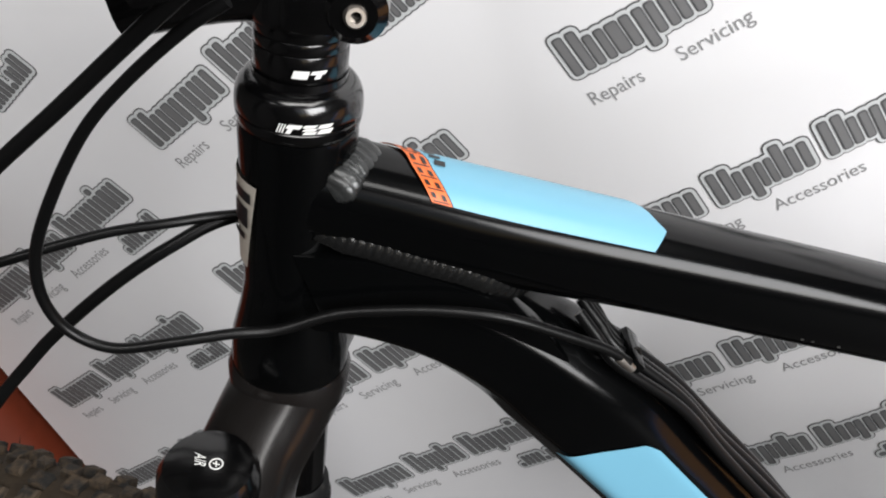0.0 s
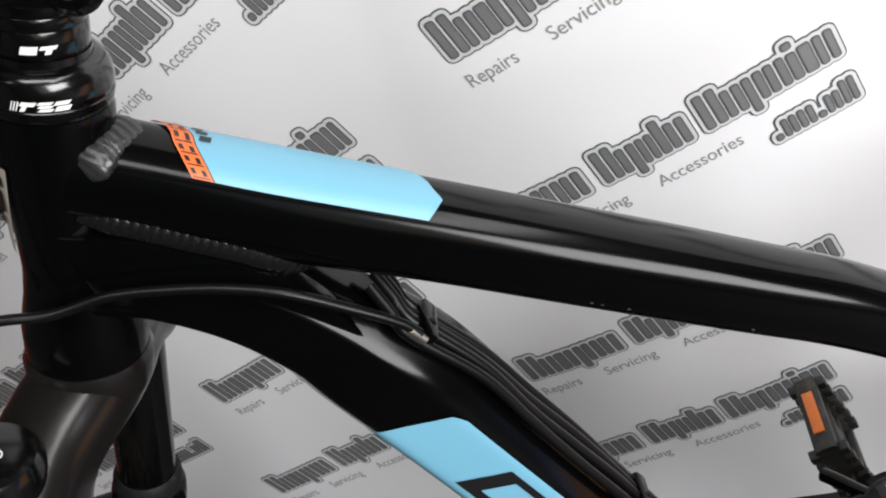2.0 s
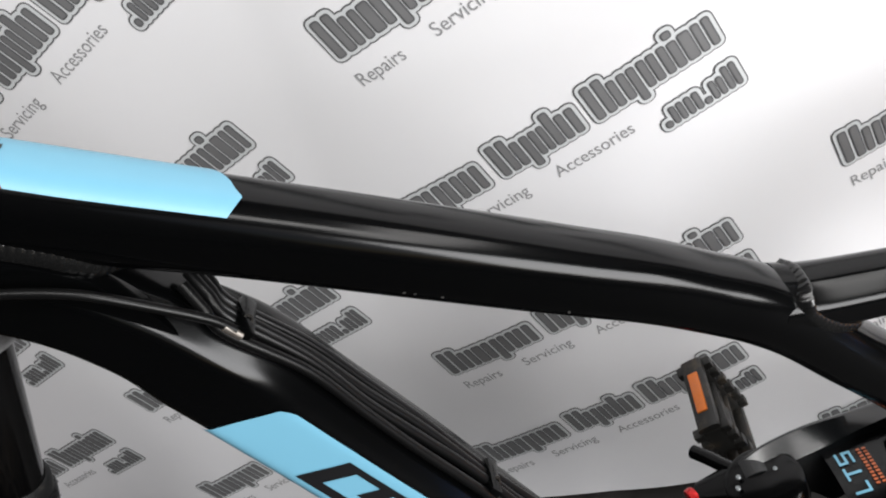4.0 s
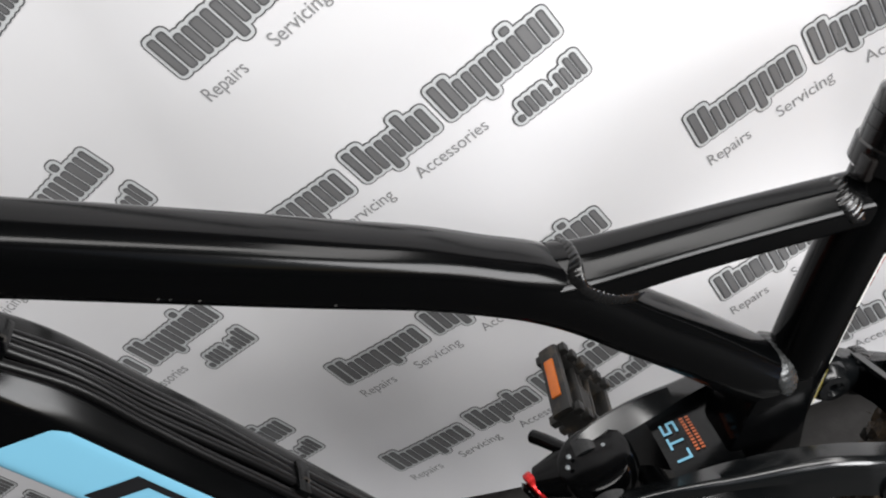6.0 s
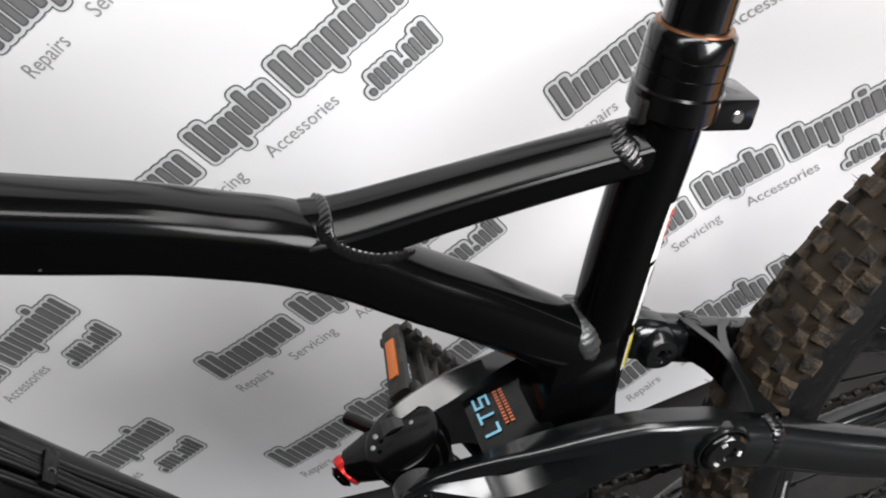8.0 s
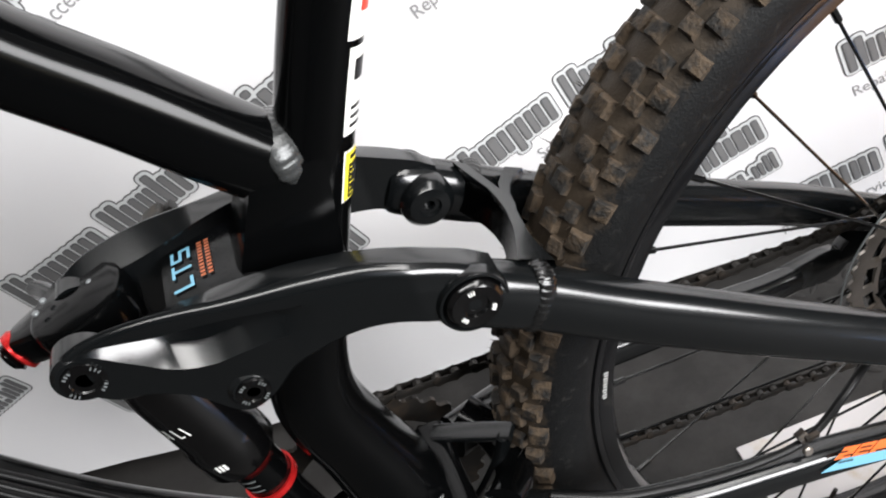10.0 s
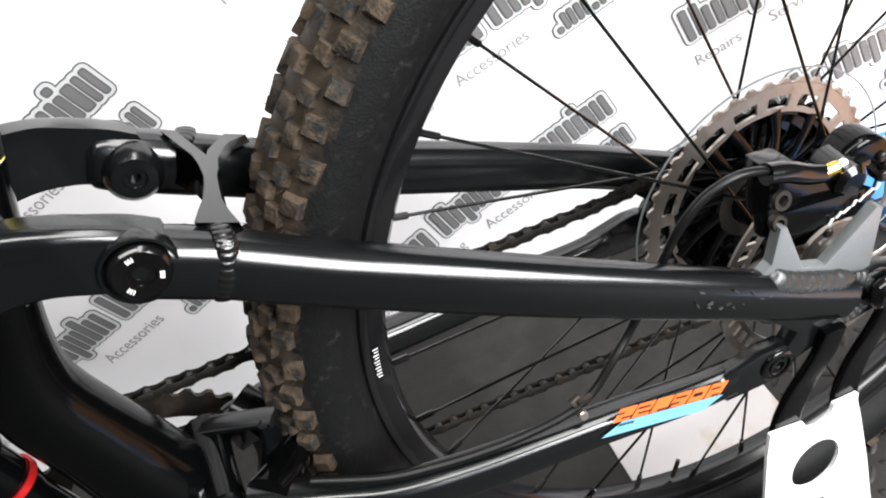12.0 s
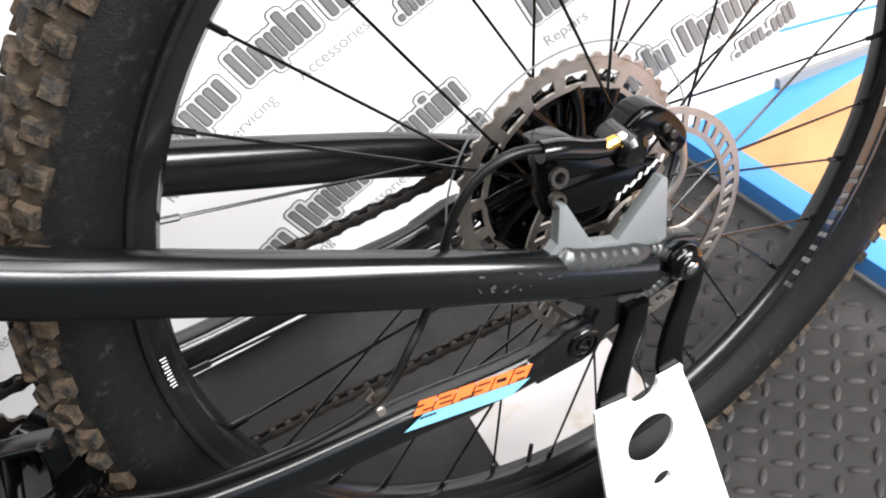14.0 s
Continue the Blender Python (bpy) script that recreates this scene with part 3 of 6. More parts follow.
weld([(-0.3715, 0.0030, 0.6475), (-0.3727, -0.0030, 0.6490), (-0.3738, -0.0110, 0.6508), (-0.3748, -0.0190, 0.6500), (-0.3752, -0.0245, 0.6470), (-0.3748, -0.0275, 0.6420), (-0.3740, -0.0288, 0.6350), (-0.3735, -0.0285, 0.6265)], 0.0062, bike, 12, WELD_BRIGHT, 0.05, (-0.382, -0.012, 0.632))


def skin(path, s0, s1, a0, a1, lift, mat, name, parent, na=16, ns=24, power=2.7, wide=1.0, label="", edge=None, section=None):
    """A decal that lies on a swept tube: s along its rows, a the angle round it. edge(s, a) may shift s."""
    rows = [(x, Y0, z, r * wide + lift, r + lift) for x, z, r in path]
    p = glide(rows, 12)
    d = np.r_[0, np.cumsum(np.linalg.norm(np.diff(p[:, :3], axis=0), axis=1))]
    bm = bmesh.new()
    g = []
    for i in range(ns + 1):
        line = []
        for k in range(na + 1):
            a = radians(a0 + (a1 - a0) * k / na)
            s = s0 + (s1 - s0) * i / ns
            if edge:
                s = edge(i / ns, k / na)
            r = [np.interp(s, d, p[:, c]) for c in range(5)]
            e = 0.002
            way = Vector([np.interp(s + e, d, p[:, c]) - np.interp(s - e, d, p[:, c]) for c in range(3)]).normalized()
            side = Vector((0, 1, 0))
            side = (side - way * side.dot(way)).normalized()
            nrm = way.cross(side)
            c, q = math.cos(a), math.sin(a)
            u, v = section(a) if section else (math.copysign(abs(c) ** (2 / power), c), math.copysign(abs(q) ** (2 / power), q))
            u, v = u * r[3], v * r[4]
            line.append(bm.verts.new(Vector(r[:3]) + side * u + nrm * v))
        g.append(line)
    for i in range(ns):
        for k in range(na):
            bm.faces.new((g[i][k], g[i + 1][k], g[i + 1][k + 1], g[i][k + 1]))
    return part(name, bm, mat, parent, label)


def path_at(path, x):
    """The way along a tube's rows at which it has the given x."""
    p = glide([(a, Y0, b, r, r) for a, b, r in path], 12)
    d = np.r_[0, np.cumsum(np.linalg.norm(np.diff(p[:, :3], axis=0), axis=1))]
    return float(np.interp(x, p[:, 0], d))


# decals on the top tube: sky blue with a pointed end, an orange band with dark shapes before it
def ramp(a, a0, s0, a1, s1):
    return s0 + (s1 - s0) * (a - a0) / (a1 - a0)


def orange_start(a):
    return ramp(a, 62, 0.0350, 138, 0.0512)


def blue_edge(f, k):
    a = 42 + 96 * k
    start = orange_start(a) + 0.0080
    tip = ramp(a, 105, 0.1419, 138, 0.1372) if a > 105 else ramp(a, 42, 0.124, 105, 0.1419)
    return start + (tip - start) * f


def orange_edge(f, k):
    return orange_start(42 + 96 * k) + 0.0076 * f


skin(TT, 0, 0, 42, 138, 0.0004, BLUE, "blue_decal", top_tube, 24, 30, power=2.6, edge=blue_edge, label="sky blue decal with a pointed end")
skin(TT, 0, 0, 42, 138, 0.0004, ORANGE, "orange_decal", top_tube, 24, 6, power=2.6, edge=orange_edge, label="orange decal band with black shapes")
for k in range(6):
    c = 0.12 + 0.147 * k
    for f0, f1, w0, w1 in ((0.10, 0.90, 0.115, 0.130), (0.14, 0.34, 0.02, 0.085), (0.62, 0.82, 0.03, 0.100)):
        skin(TT, 0, 0, 42 + 96 * (c + w0), 42 + 96 * (c + w1), 0.0008, BLACK, "black_mark", top_tube, 3, 3, power=2.6, edge=lambda f, a, f0=f0, f1=f1, c=c, w0=w0, w1=w1: orange_edge(f0 + (f1 - f0) * f, c + w0 + (w1 - w0) * a))
for k in range(3):
    a0 = 66 + 9 * k
    skin(TT, 0, 0, a0, a0 + 6, 0.0008, BLACK, "black_mark", top_tube, 3, 3, power=2.6, edge=lambda f, a, a0=a0: orange_start(a0) + 0.0105 + 0.0042 * f)

# decal on the down tube: sky blue with the black start of a large block mark
def dt_start(a):
    return 0.1722 - 0.0176 * (a - 152.5) / 57


def dt_edge(f, k):
    a = 152.5 + 63 * k
    lap = 0.006 * max(0.0, 1 - k / 0.09) ** 2
    return dt_start(a) + lap + 0.16 * f


skin(DT, 0, 0, 152.5, 215.5, 0.0006, BLUE, "blue_decal", bike, 30, 40, wide=0.82, section=DOWN_TUBE_SECTION, edge=dt_edge, label="large sky blue decal on the down tube")


def dt_mark(s0, s1, a0, a1):
    skin(DT, 0, 0, a0, a1, 0.0012, BLACK, "black_mark", bike, 8, 10, wide=0.82, section=DOWN_TUBE_SECTION, edge=lambda f, k: dt_start(a0 + (a1 - a0) * k) + s0 + (s1 - s0) * f)


dt_mark(0.0475, 0.0575, 161, 199)
dt_mark(0.0560, 0.15, 191, 199)
dt_mark(0.0560, 0.100, 161, 167)
dt_mark(0.0740, 0.083, 166, 184)
for k in range(5):
    a = 2 * math.pi * k / 5
    part("scuff", box((-0.7335 + 0.005 * math.cos(a), -0.0345, 0.8180 + 0.005 * math.sin(a)), (0.0026, 0.0010, 0.0006)), GREYTAB, bike)

# head badge
bm = bmesh.new()


def on_head(s, deg, r):
    d = radians(deg)
    return Vector(head(s)) + (Vector((-0.924, 0, 0.382)) * math.cos(d) + Vector((0, -1, 0)) * math.sin(d)) * r


g = [[bm.verts.new(on_head(0.0348 + 0.039 * i / 10, (-57 + 114 * k / 10) * (1 - 0.30 * i / 10), 0.0216 - 0.0010 * i / 10)) for k in range(11)] for i in range(11)]
for i in range(10):
    for k in range(10):
        bm.faces.new((g[i][k], g[i + 1][k], g[i + 1][k + 1], g[i][k + 1]))
badge = part("head_badge", bm, BADGE, bike, "brushed metal head badge")
bm = bmesh.new()
for s0, s1, a0, a1 in ((0.0385, 0.0428, 20, 50), (0.0452, 0.0540, 18, 46), (0.0570, 0.0598, 16, 41)):
    q = [[bm.verts.new(on_head(s, a0 + (a1 - a0) * k / 6, 0.0219)) for k in range(7)] for s in (s0, s1)]
    for k in range(6):
        bm.faces.new((q[0][k], q[0][k + 1], q[1][k + 1], q[1][k]))
part("badge_mark", bm, BLACK, badge)

# headset, spacers, stem
bm = lathe(head(0), HEAD, [(-0.0050, 0), (-0.0050, 0.0162), (-0.0024, 0.0164), (-0.0020, 0.0180), (-0.0010, 0.0196), (0.0006, 0.0208), (0.0030, 0.0217), (0.0060, 0.0221), (0.0094, 0.0221), (0.0100, 0.0216), (0.0104, 0.0220), (0.0125, 0.0217), (0.0146, 0.0212), (0.0152, 0.0205), (0.0152, 0)], 56)
headset = part("headset_cover", bm, GLOSS, bike, "gloss black headset cover")
for k, (s0, s1) in enumerate(((-0.0240, -0.0190), (-0.0189, -0.0146), (-0.0145, -0.0052))):
    part("spacer", lathe(head(0), HEAD, [(s0, 0), (s0, 0.0158), (s0 + 0.0003, 0.0160), (s1 - 0.0003, 0.0160), (s1, 0.0158), (s1, 0)], 48), GLOSS, bike)


def wrapped_marks(s0, s1, angs, r, mat, name, parent):
    for a0, a1, f0, f1 in angs:
        bm, n = bmesh.new(), 4
        lo = [bm.verts.new(on_head(s0 + (s1 - s0) * f1, a0 + (a1 - a0) * k / n, r)) for k in range(n + 1)]
        hi = [bm.verts.new(on_head(s0 + (s1 - s0) * f0, a0 + (a1 - a0) * k / n + 3, r)) for k in range(n + 1)]
        for k in range(n):
            bm.faces.new((lo[k], lo[k + 1], hi[k + 1], hi[k]))
        part(name, bm, mat, parent)


wrapped_marks(-0.0104, -0.0076, [(86, 104, 0, 1), (107, 125, 0, 0.45), (112, 119, 0.4, 1)], 0.0163, WHITE_INK, "pale_mark", bike)
wrapped_marks(0.0058, 0.0092, [(77, 78.2, 0, 1), (79.4, 80.6, 0, 1), (81.8, 83, 0, 1), (85, 97, 0, 0.45), (85, 89, 0.4, 1), (99, 110, 0, 0.3), (99, 110, 0.36, 0.64), (99, 110, 0.7, 1), (112, 124, 0, 0.4), (112, 124, 0.5, 1)], 0.0222, WHITE_INK, "pale_mark", headset)

stem = part("stem", lathe(head(0), HEAD, [(-0.062, 0), (-0.062, 0.0175), (-0.058, 0.0195), (-0.0265, 0.0195), (-0.0235, 0.018), (-0.0235, 0)], 44), GLOSS, bike, "black stem clamped on the steerer")
part("stem_arm", tube([(*head(-0.042, -0.01), 0.017, 0.017), (*head(-0.045, -0.03), 0.015, 0.0155), (*head(-0.050, -0.062), 0.016, 0.017)], 24, 4, power=2.6), GLOSS, stem)
part("clamp_ear", join(bead((-0.7672, -0.0335, 1.0170), (-0.7672, -0.004, 1.0170), 0.0105, 28, soft=0.3), box((-0.778, -0.019, 1.0215), (0.022, 0.026, 0.018), bevel=0.003, rot=Euler((0, radians(22), 0)).to_matrix())), GLOSS, stem)
_bolt = Vector((-0.7672, -0.0325, 1.0165))
part("clamp_bolt", lathe(_bolt, (0.25, -0.95, 0.1), [(0, 0), (0, 0.0036), (0.0025, 0.0036), (0.0034, 0.0030), (0.0034, 0.0018), (0.0008, 0.0018), (0.0008, 0)], 20), STEEL, stem, "bright hex bolt")
verts, faces, width = words_mesh("6N·m", 0.0040)
bm = bmesh.new()
vs = [bm.verts.new(on_head(-0.0335 + v[1], 103 - (v[0] / width - 0.5) * 22, 0.0198)) for v in verts]
for f in faces:
    try:
        bm.faces.new([vs[k] for k in f])
    except ValueError:
        pass
part("torque_marking", bm, WHITE_INK, stem, smooth=False)

# handlebar and controls
bar = part("handlebar", tube([(-0.848, 0.075, 1.060, 0.0158), (-0.846, 0.02, 1.060, 0.0158), (-0.842, -0.04, 1.064, 0.0155), (-0.828, -0.085, 1.078, 0.0145), (-0.812, -0.125, 1.094, 0.0145), (-0.802, -0.165, 1.102, 0.0150)], 24, 5, side=(0, 0, 1)), GLOSS, bike)
part("lever_clamp", box((-0.808, -0.056, 1.050), (0.020, 0.016, 0.014), bevel=0.004), GLOSS, bike)


def cable(pts, r, name, parent, label, mat=None, steps=8, seg=12):
    return part(name, tube([(*p, r) for p in pts], seg, steps, side=(0.2, 0.9, 0.35)), mat or CABLE, parent, label)


cable([(-0.806, -0.052, 1.042), (-0.822, -0.051, 1.035), (-0.835, -0.05, 1.029), (-0.859, -0.05, 1.018), (-0.884, -0.05, 1.007), (-0.915, -0.048, 0.992), (-0.95, -0.04, 0.965), (-0.97, -0.03, 0.92)], 0.0027, "brake_hose", bike, "black front brake hose")
cable([(-0.796, -0.05, 1.036), (-0.810, -0.05, 1.032), (-0.833, -0.05, 1.022), (-0.854, -0.05, 1.010), (-0.876, -0.05, 0.991), (-0.893, -0.05, 0.972), (-0.901, -0.05, 0.954), (-0.900, -0.05, 0.938), (-0.889, -0.05, 0.926), (-0.868, -0.049, 0.922), (-0.847, -0.045, 0.917),
       (-0.831, -0.041, 0.911), (-0.809, -0.039, 0.911), (-0.788, -0.040, 0.908), (-0.768, -0.041, 0.903), (-0.748, -0.041, 0.894), (-0.730, -0.038, 0.878), (-0.714, -0.035, 0.862), (-0.707, -0.034, 0.852)], 0.0021, "gear_cable", bike, "black gear cable looping past the head tube")
cable([(-0.985, -0.024, 0.954), (-0.931, -0.020, 0.9544), (-0.9098, -0.015, 0.953), (-0.8889, -0.010, 0.9505), (-0.869, -0.005, 0.9455), (-0.849, 0.003, 0.9382), (-0.82, 0.010, 0.926)], 0.0021, "gear_cable", bike, "black gear cable")
cable([(-1.0, -0.025, 0.868), (-0.9722, -0.020, 0.8886), (-0.954, -0.015, 0.8997), (-0.9356, -0.012, 0.9103), (-0.9018, -0.010, 0.9263), (-0.8732, -0.005, 0.9350), (-0.849, 0.004, 0.9365), (-0.82, 0.014, 0.925)], 0.0028, "brake_hose", bike, "black brake hose")

# cables and clips along the down tube
_g = glide([(x, Y0, z, r, r) for x, z, r in DT], 12)
_gd = np.r_[0, np.cumsum(np.linalg.norm(np.diff(_g[:, :3], axis=0), axis=1))]


def above_dt(s, up, dy):
    c = [np.interp(s, _gd, _g[:, k]) for k in range(5)]
    w = Vector([np.interp(s + 0.003, _gd, _g[:, k]) - np.interp(s - 0.003, _gd, _g[:, k]) for k in range(3)]).normalized()
    n = Vector((-w.z, 0, w.x))
    if n.x < 0:
        n = -n
    p = Vector(c[:3]) + n * (c[4] + up)
    return (p.x, Y0 + dy, p.z)


_s0 = path_at(DT, -0.742)
for k, (dy, up) in enumerate(((-0.0215, 0.0015), (-0.0155, 0.0032), (-0.0100, 0.0032), (-0.0045, 0.0032))):
    run = [above_dt(_s0 + 0.006 + 0.036 * i, up + 0.0006 * math.sin(i * 1.7 + k), dy + 0.0008 * math.sin(i * 1.3 + 2 * k)) for i in range(15)]
    lead = [(run[0][0] - 0.40 * d, run[0][1] + 0.45 * d, run[0][2] + 0.80 * d) for d in (0.026, 0.013)]
    cable(lead + run, 0.0025, "cable_housing", bike, "black cable housing along the down tube")
for s in (_s0 + 0.012, path_at(DT, -0.670)):
    clip = part("cable_clip", box(above_dt(s, 0.004, -0.0125), (0.008, 0.021, 0.0085), bevel=0.002, rot=Euler((0, radians(62), 0)).to_matrix()), PAINT, bike, "black plastic cable clip")
    part("clip_screw", lathe(above_dt(s, 0.0072, -0.0155), (0.7, -0.5, 0.5), [(0, 0), (0, 0.0024), (0.0014, 0.0022), (0.0014, 0.0013), (0.0006, 0.0013), (0.0006, 0)], 14), DARKSTEEL, clip)
part("cable_ferrule", bead((-0.7105, -0.0345, 0.8565), (-0.7060, -0.034, 0.8482), 0.0023), STEEL, bike, "bright cable end ferrule")
for x in (-0.6385, -0.6345, -0.6245, -0.5758):
    z = float(np.interp(x, [r[0] for r in TT], [r[1] for r in TT]))
    part("paint_chip", box((x, Y0 - 0.0178, z - 0.0105), (0.0011, 0.0012, 0.0004)), RIM_PRINT, bike)
# ---------------------------------------------------------------- fork and front wheel
LEG_N, LEG_F = Vector((-0.8765, -0.067, 0.860)), Vector((-0.853, 0.048, 0.856))
part("fork_crown", tube([(-0.874, -0.084, 0.836, 0.019, 0.020), (-0.876, -0.067, 0.840, 0.0240, 0.023), (-0.868, -0.045, 0.850, 0.022, 0.020), (-0.853, -0.012, 0.857, 0.024, 0.021), (-0.852, 0.02, 0.853, 0.022, 0.020), (-0.853, 0.046, 0.846, 0.023, 0.022), (-0.854, 0.066, 0.842, 0.018, 0.02)], 28, 6, power=2.3, side=(1, 0, 0)), BRONZE, bike, "satin black forged fork crown")
part("crown_race", lathe(head(0), HEAD, [(0.129, 0), (0.129, 0.0245), (0.133, 0.0260), (0.145, 0.0255), (0.156, 0.021), (0.156, 0)], 44), BRONZE, bike)
for leg, y in ((LEG_N, 1), (LEG_F, 1)):
    part("stanchion", rod(leg - HEAD * 0.004, leg + HEAD * 0.20, 0.0162, 28), GLOSS, bike, "gloss black fork stanchion")
    low = part("fork_lower", lathe(leg, HEAD, [(0.150, 0.0), (0.150, 0.0190), (0.153, 0.0212), (0.164, 0.0212), (0.172, 0.0205), (0.30, 0.0190), (0.46, 0.0180), (0.50, 0.0150), (0.50, 0)], 28), PAINT, bike)
    part("wiper_seal", lathe(leg, HEAD, [(0.138, 0.0165), (0.141, 0.0192), (0.150, 0.0196), (0.150, 0.0165)], 28), RUBBER, low)
bm = lathe(LEG_N, HEAD, [(-0.0170, 0), (-0.0170, 0.0120), (-0.0155, 0.0170), (-0.0110, 0.0195), (0.0, 0.0203), (0.006, 0.0203), (0.006, 0)], 36)
cap = part("air_cap", bm, GLOSS, bike, "gloss black fork air cap")
verts, faces, width = words_mesh("AIR", 0.0066)
bm = bmesh.new()
_up = (-HEAD).normalized()
_right, _down = Vector((0.98, -0.2, 0)), Vector((0.2, -0.98, 0))
_right, _down = (_right - _up * _right.dot(_up)).normalized(), (_down - _up * _down.dot(_up)).normalized()
_c0 = LEG_N + _up * 0.0173 - _right * 0.003
vs = [bm.verts.new(_c0 + _down * (v[0] / width - 0.5) * 0.0060 + _right * (v[1] - 0.0025)) for v in verts]
for f in faces:
    bm.faces.new([vs[k] for k in f])
_c1 = _c0 + _right * 0.0062
lathe(_c1, _up, [(0, 0.0022), (0.0002, 0.0022), (0.0002, 0.0027), (0, 0.0027)], 24, bm, closed=True)
for d, e in ((_right, _down), (_down, _right)):
    q = [bm.verts.new(_c1 + d * i * 0.0014 + e * j * 0.0003 + _up * 0.0001) for i, j in ((-1, -1), (1, -1), (1, 1), (-1, 1))]
    bm.faces.new(q)
part("cap_marking", bm, WHITE_INK, cap, smooth=False)
part("fork_arch", tube([(*(LEG_N + HEAD * 0.165 + Vector((-0.012, 0, 0))), 0.010, 0.008), (*(LEG_N + HEAD * 0.150 + Vector((-0.045, 0.02, 0.0))), 0.010, 0.008), (*((LEG_N + LEG_F) / 2 + HEAD * 0.142 + Vector((-0.056, 0, 0))), 0.010, 0.008), (*(LEG_F + HEAD * 0.150 + Vector((-0.045, -0.02, 0))), 0.010, 0.008), (*(LEG_F + HEAD * 0.165 + Vector((-0.012, 0, 0))), 0.010, 0.008)], 16, 6), PAINT, bike)


def tyre_mesh(radius, half, bead_r, seg=120):
    """The carcass as a turned profile: tread crown, shoulders, sidewalls and bead, about the y axis."""
    prof = []
    mid = (radius + bead_r) / 2
    hgt = (radius - bead_r) / 2
    for k in range(19):
        a = radians(-125 + 250 * k / 18)
        prof.append((half * math.sin(a), mid + hgt * 0.99 * math.cos(a)))
    prof = [(-0.0095, bead_r - 0.002), (-0.0116, bead_r + 0.0024), (-0.0175, bead_r + 0.0052)] + prof + [(0.0175, bead_r + 0.0052), (0.0116, bead_r + 0.0024), (0.0095, bead_r - 0.002)]
    return lathe((0, 0, 0), (0, 1, 0), prof, seg, closed=True)


def knob_mesh(radius, rows, seed=3):
    """Block tread: paired centre blocks and leaning side blocks, each a small bevelled prism."""
    rnd = random.Random(seed)
    verts, faces = [], []

    def block(a, y, lean, w, l, h, r):
        ca, sa = math.cos(a), math.sin(a)
        rad, tan = Vector((ca, 0, sa)), Vector((-sa, 0, ca))
        axis = Vector((0, 1, 0))
        up = (rad * math.cos(lean) + axis * math.sin(lean)).normalized()
        acr = (axis * math.cos(lean) - rad * math.sin(lean)).normalized()
        c = rad * r + axis * y
        base = len(verts)
        jit = lambda s: (rnd.random() - 0.5) * s
        for t, (f, g) in ((-0.003, (1.12, 1.12)), (h * 0.72, (1.0, 1.0)), (h, (0.80, 0.84))):
            for sx, sy in ((-1, -1), (1, -1), (1, 1), (-1, 1)):
                verts.append(tuple(c + up * t + acr * (sx * w * f + jit(0.0013)) + tan * (sy * l * g + jit(0.0013)) + up * (jit(0.0014) if t > 0 else 0.0)))
        for lo in (0, 4):
            for k in range(4):
                faces.append((base + lo + k, base + lo + (k + 1) % 4, base + lo + 4 + (k + 1) % 4, base + lo + 4 + k))
        faces.append((base + 8, base + 9, base + 10, base + 11))

    for i in range(rows):
        a = 2 * math.pi * i / rows
        b = a + math.pi / rows
        yc, lean, drop = (0.0055, 0.12, 0.0004) if i % 2 else (0.0092, 0.22, 0.0012)
        for s in (-1, 1):
            block(a, s * yc, s * lean, 0.0046, 0.0048 + rnd.random() * 0.0008, 0.0038, radius - drop)
            block(b, s * 0.0172, s * 0.50, 0.0041, 0.0044 + rnd.random() * 0.0008, 0.0038, radius - 0.0048)
            if i % 2:
                block(a + 0.2 * (b - a), s * 0.0264, s * 1.00, 0.0052, 0.0047, 0.0036, radius - 0.0134)
            else:
                block(a + 0.2 * (b - a), s * 0.0240, s * 0.85, 0.0052, 0.0047, 0.0036, radius - 0.0104)
    # short rubber whiskers left from the mould
    for _ in range(260):
        a, s = rnd.random() * 2 * math.pi, rnd.choice((-1, 1))
        r = radius - 0.003 - rnd.random() * 0.012
        y = s * (0.018 + rnd.random() * 0.010)
        p = Vector((math.cos(a) * r, y, math.sin(a) * r))
        q = p + Vector((math.cos(a), s * 0.8, math.sin(a))).normalized() * (0.004 + 0.004 * rnd.random())
        base = len(verts)
        o = Vector((-math.sin(a), 0, math.cos(a))) * 0.0004
        verts += [tuple(p - o), tuple(p + o), tuple(p + Vector((0, 0.0006, 0))), tuple(q)]
        faces += [(base, base + 1, base + 3), (base + 1, base + 2, base + 3), (base + 2, base, base + 3)]
    me = bmesh.new()
    vs = [me.verts.new(v) for v in verts]
    for f in faces:
        me.faces.new([vs[k] for k in f])
    return me


RIM_IN, BEAD = 0.2725, 0.2895


def rim_mesh():
    return lathe((0, 0, 0), (0, 1, 0), [(-0.0125, BEAD + 0.0025), (-0.0142, BEAD + 0.001), (-0.0140, BEAD - 0.002), (-0.0129, BEAD - 0.0035), (-0.0130, RIM_IN + 0.013), (-0.0110, RIM_IN + 0.004), (-0.0050, RIM_IN), (0.0050, RIM_IN), (0.0110, RIM_IN + 0.004), (0.0130, RIM_IN + 0.013), (0.0129, BEAD - 0.0035), (0.0140, BEAD - 0.002), (0.0142, BEAD + 0.001), (0.0125, BEAD + 0.0025), (0.010, RIM_IN + 0.016), (-0.010, RIM_IN + 0.016)], 128, closed=True)


TYRE_R, TYRE_H = 0.3455, 0.0290


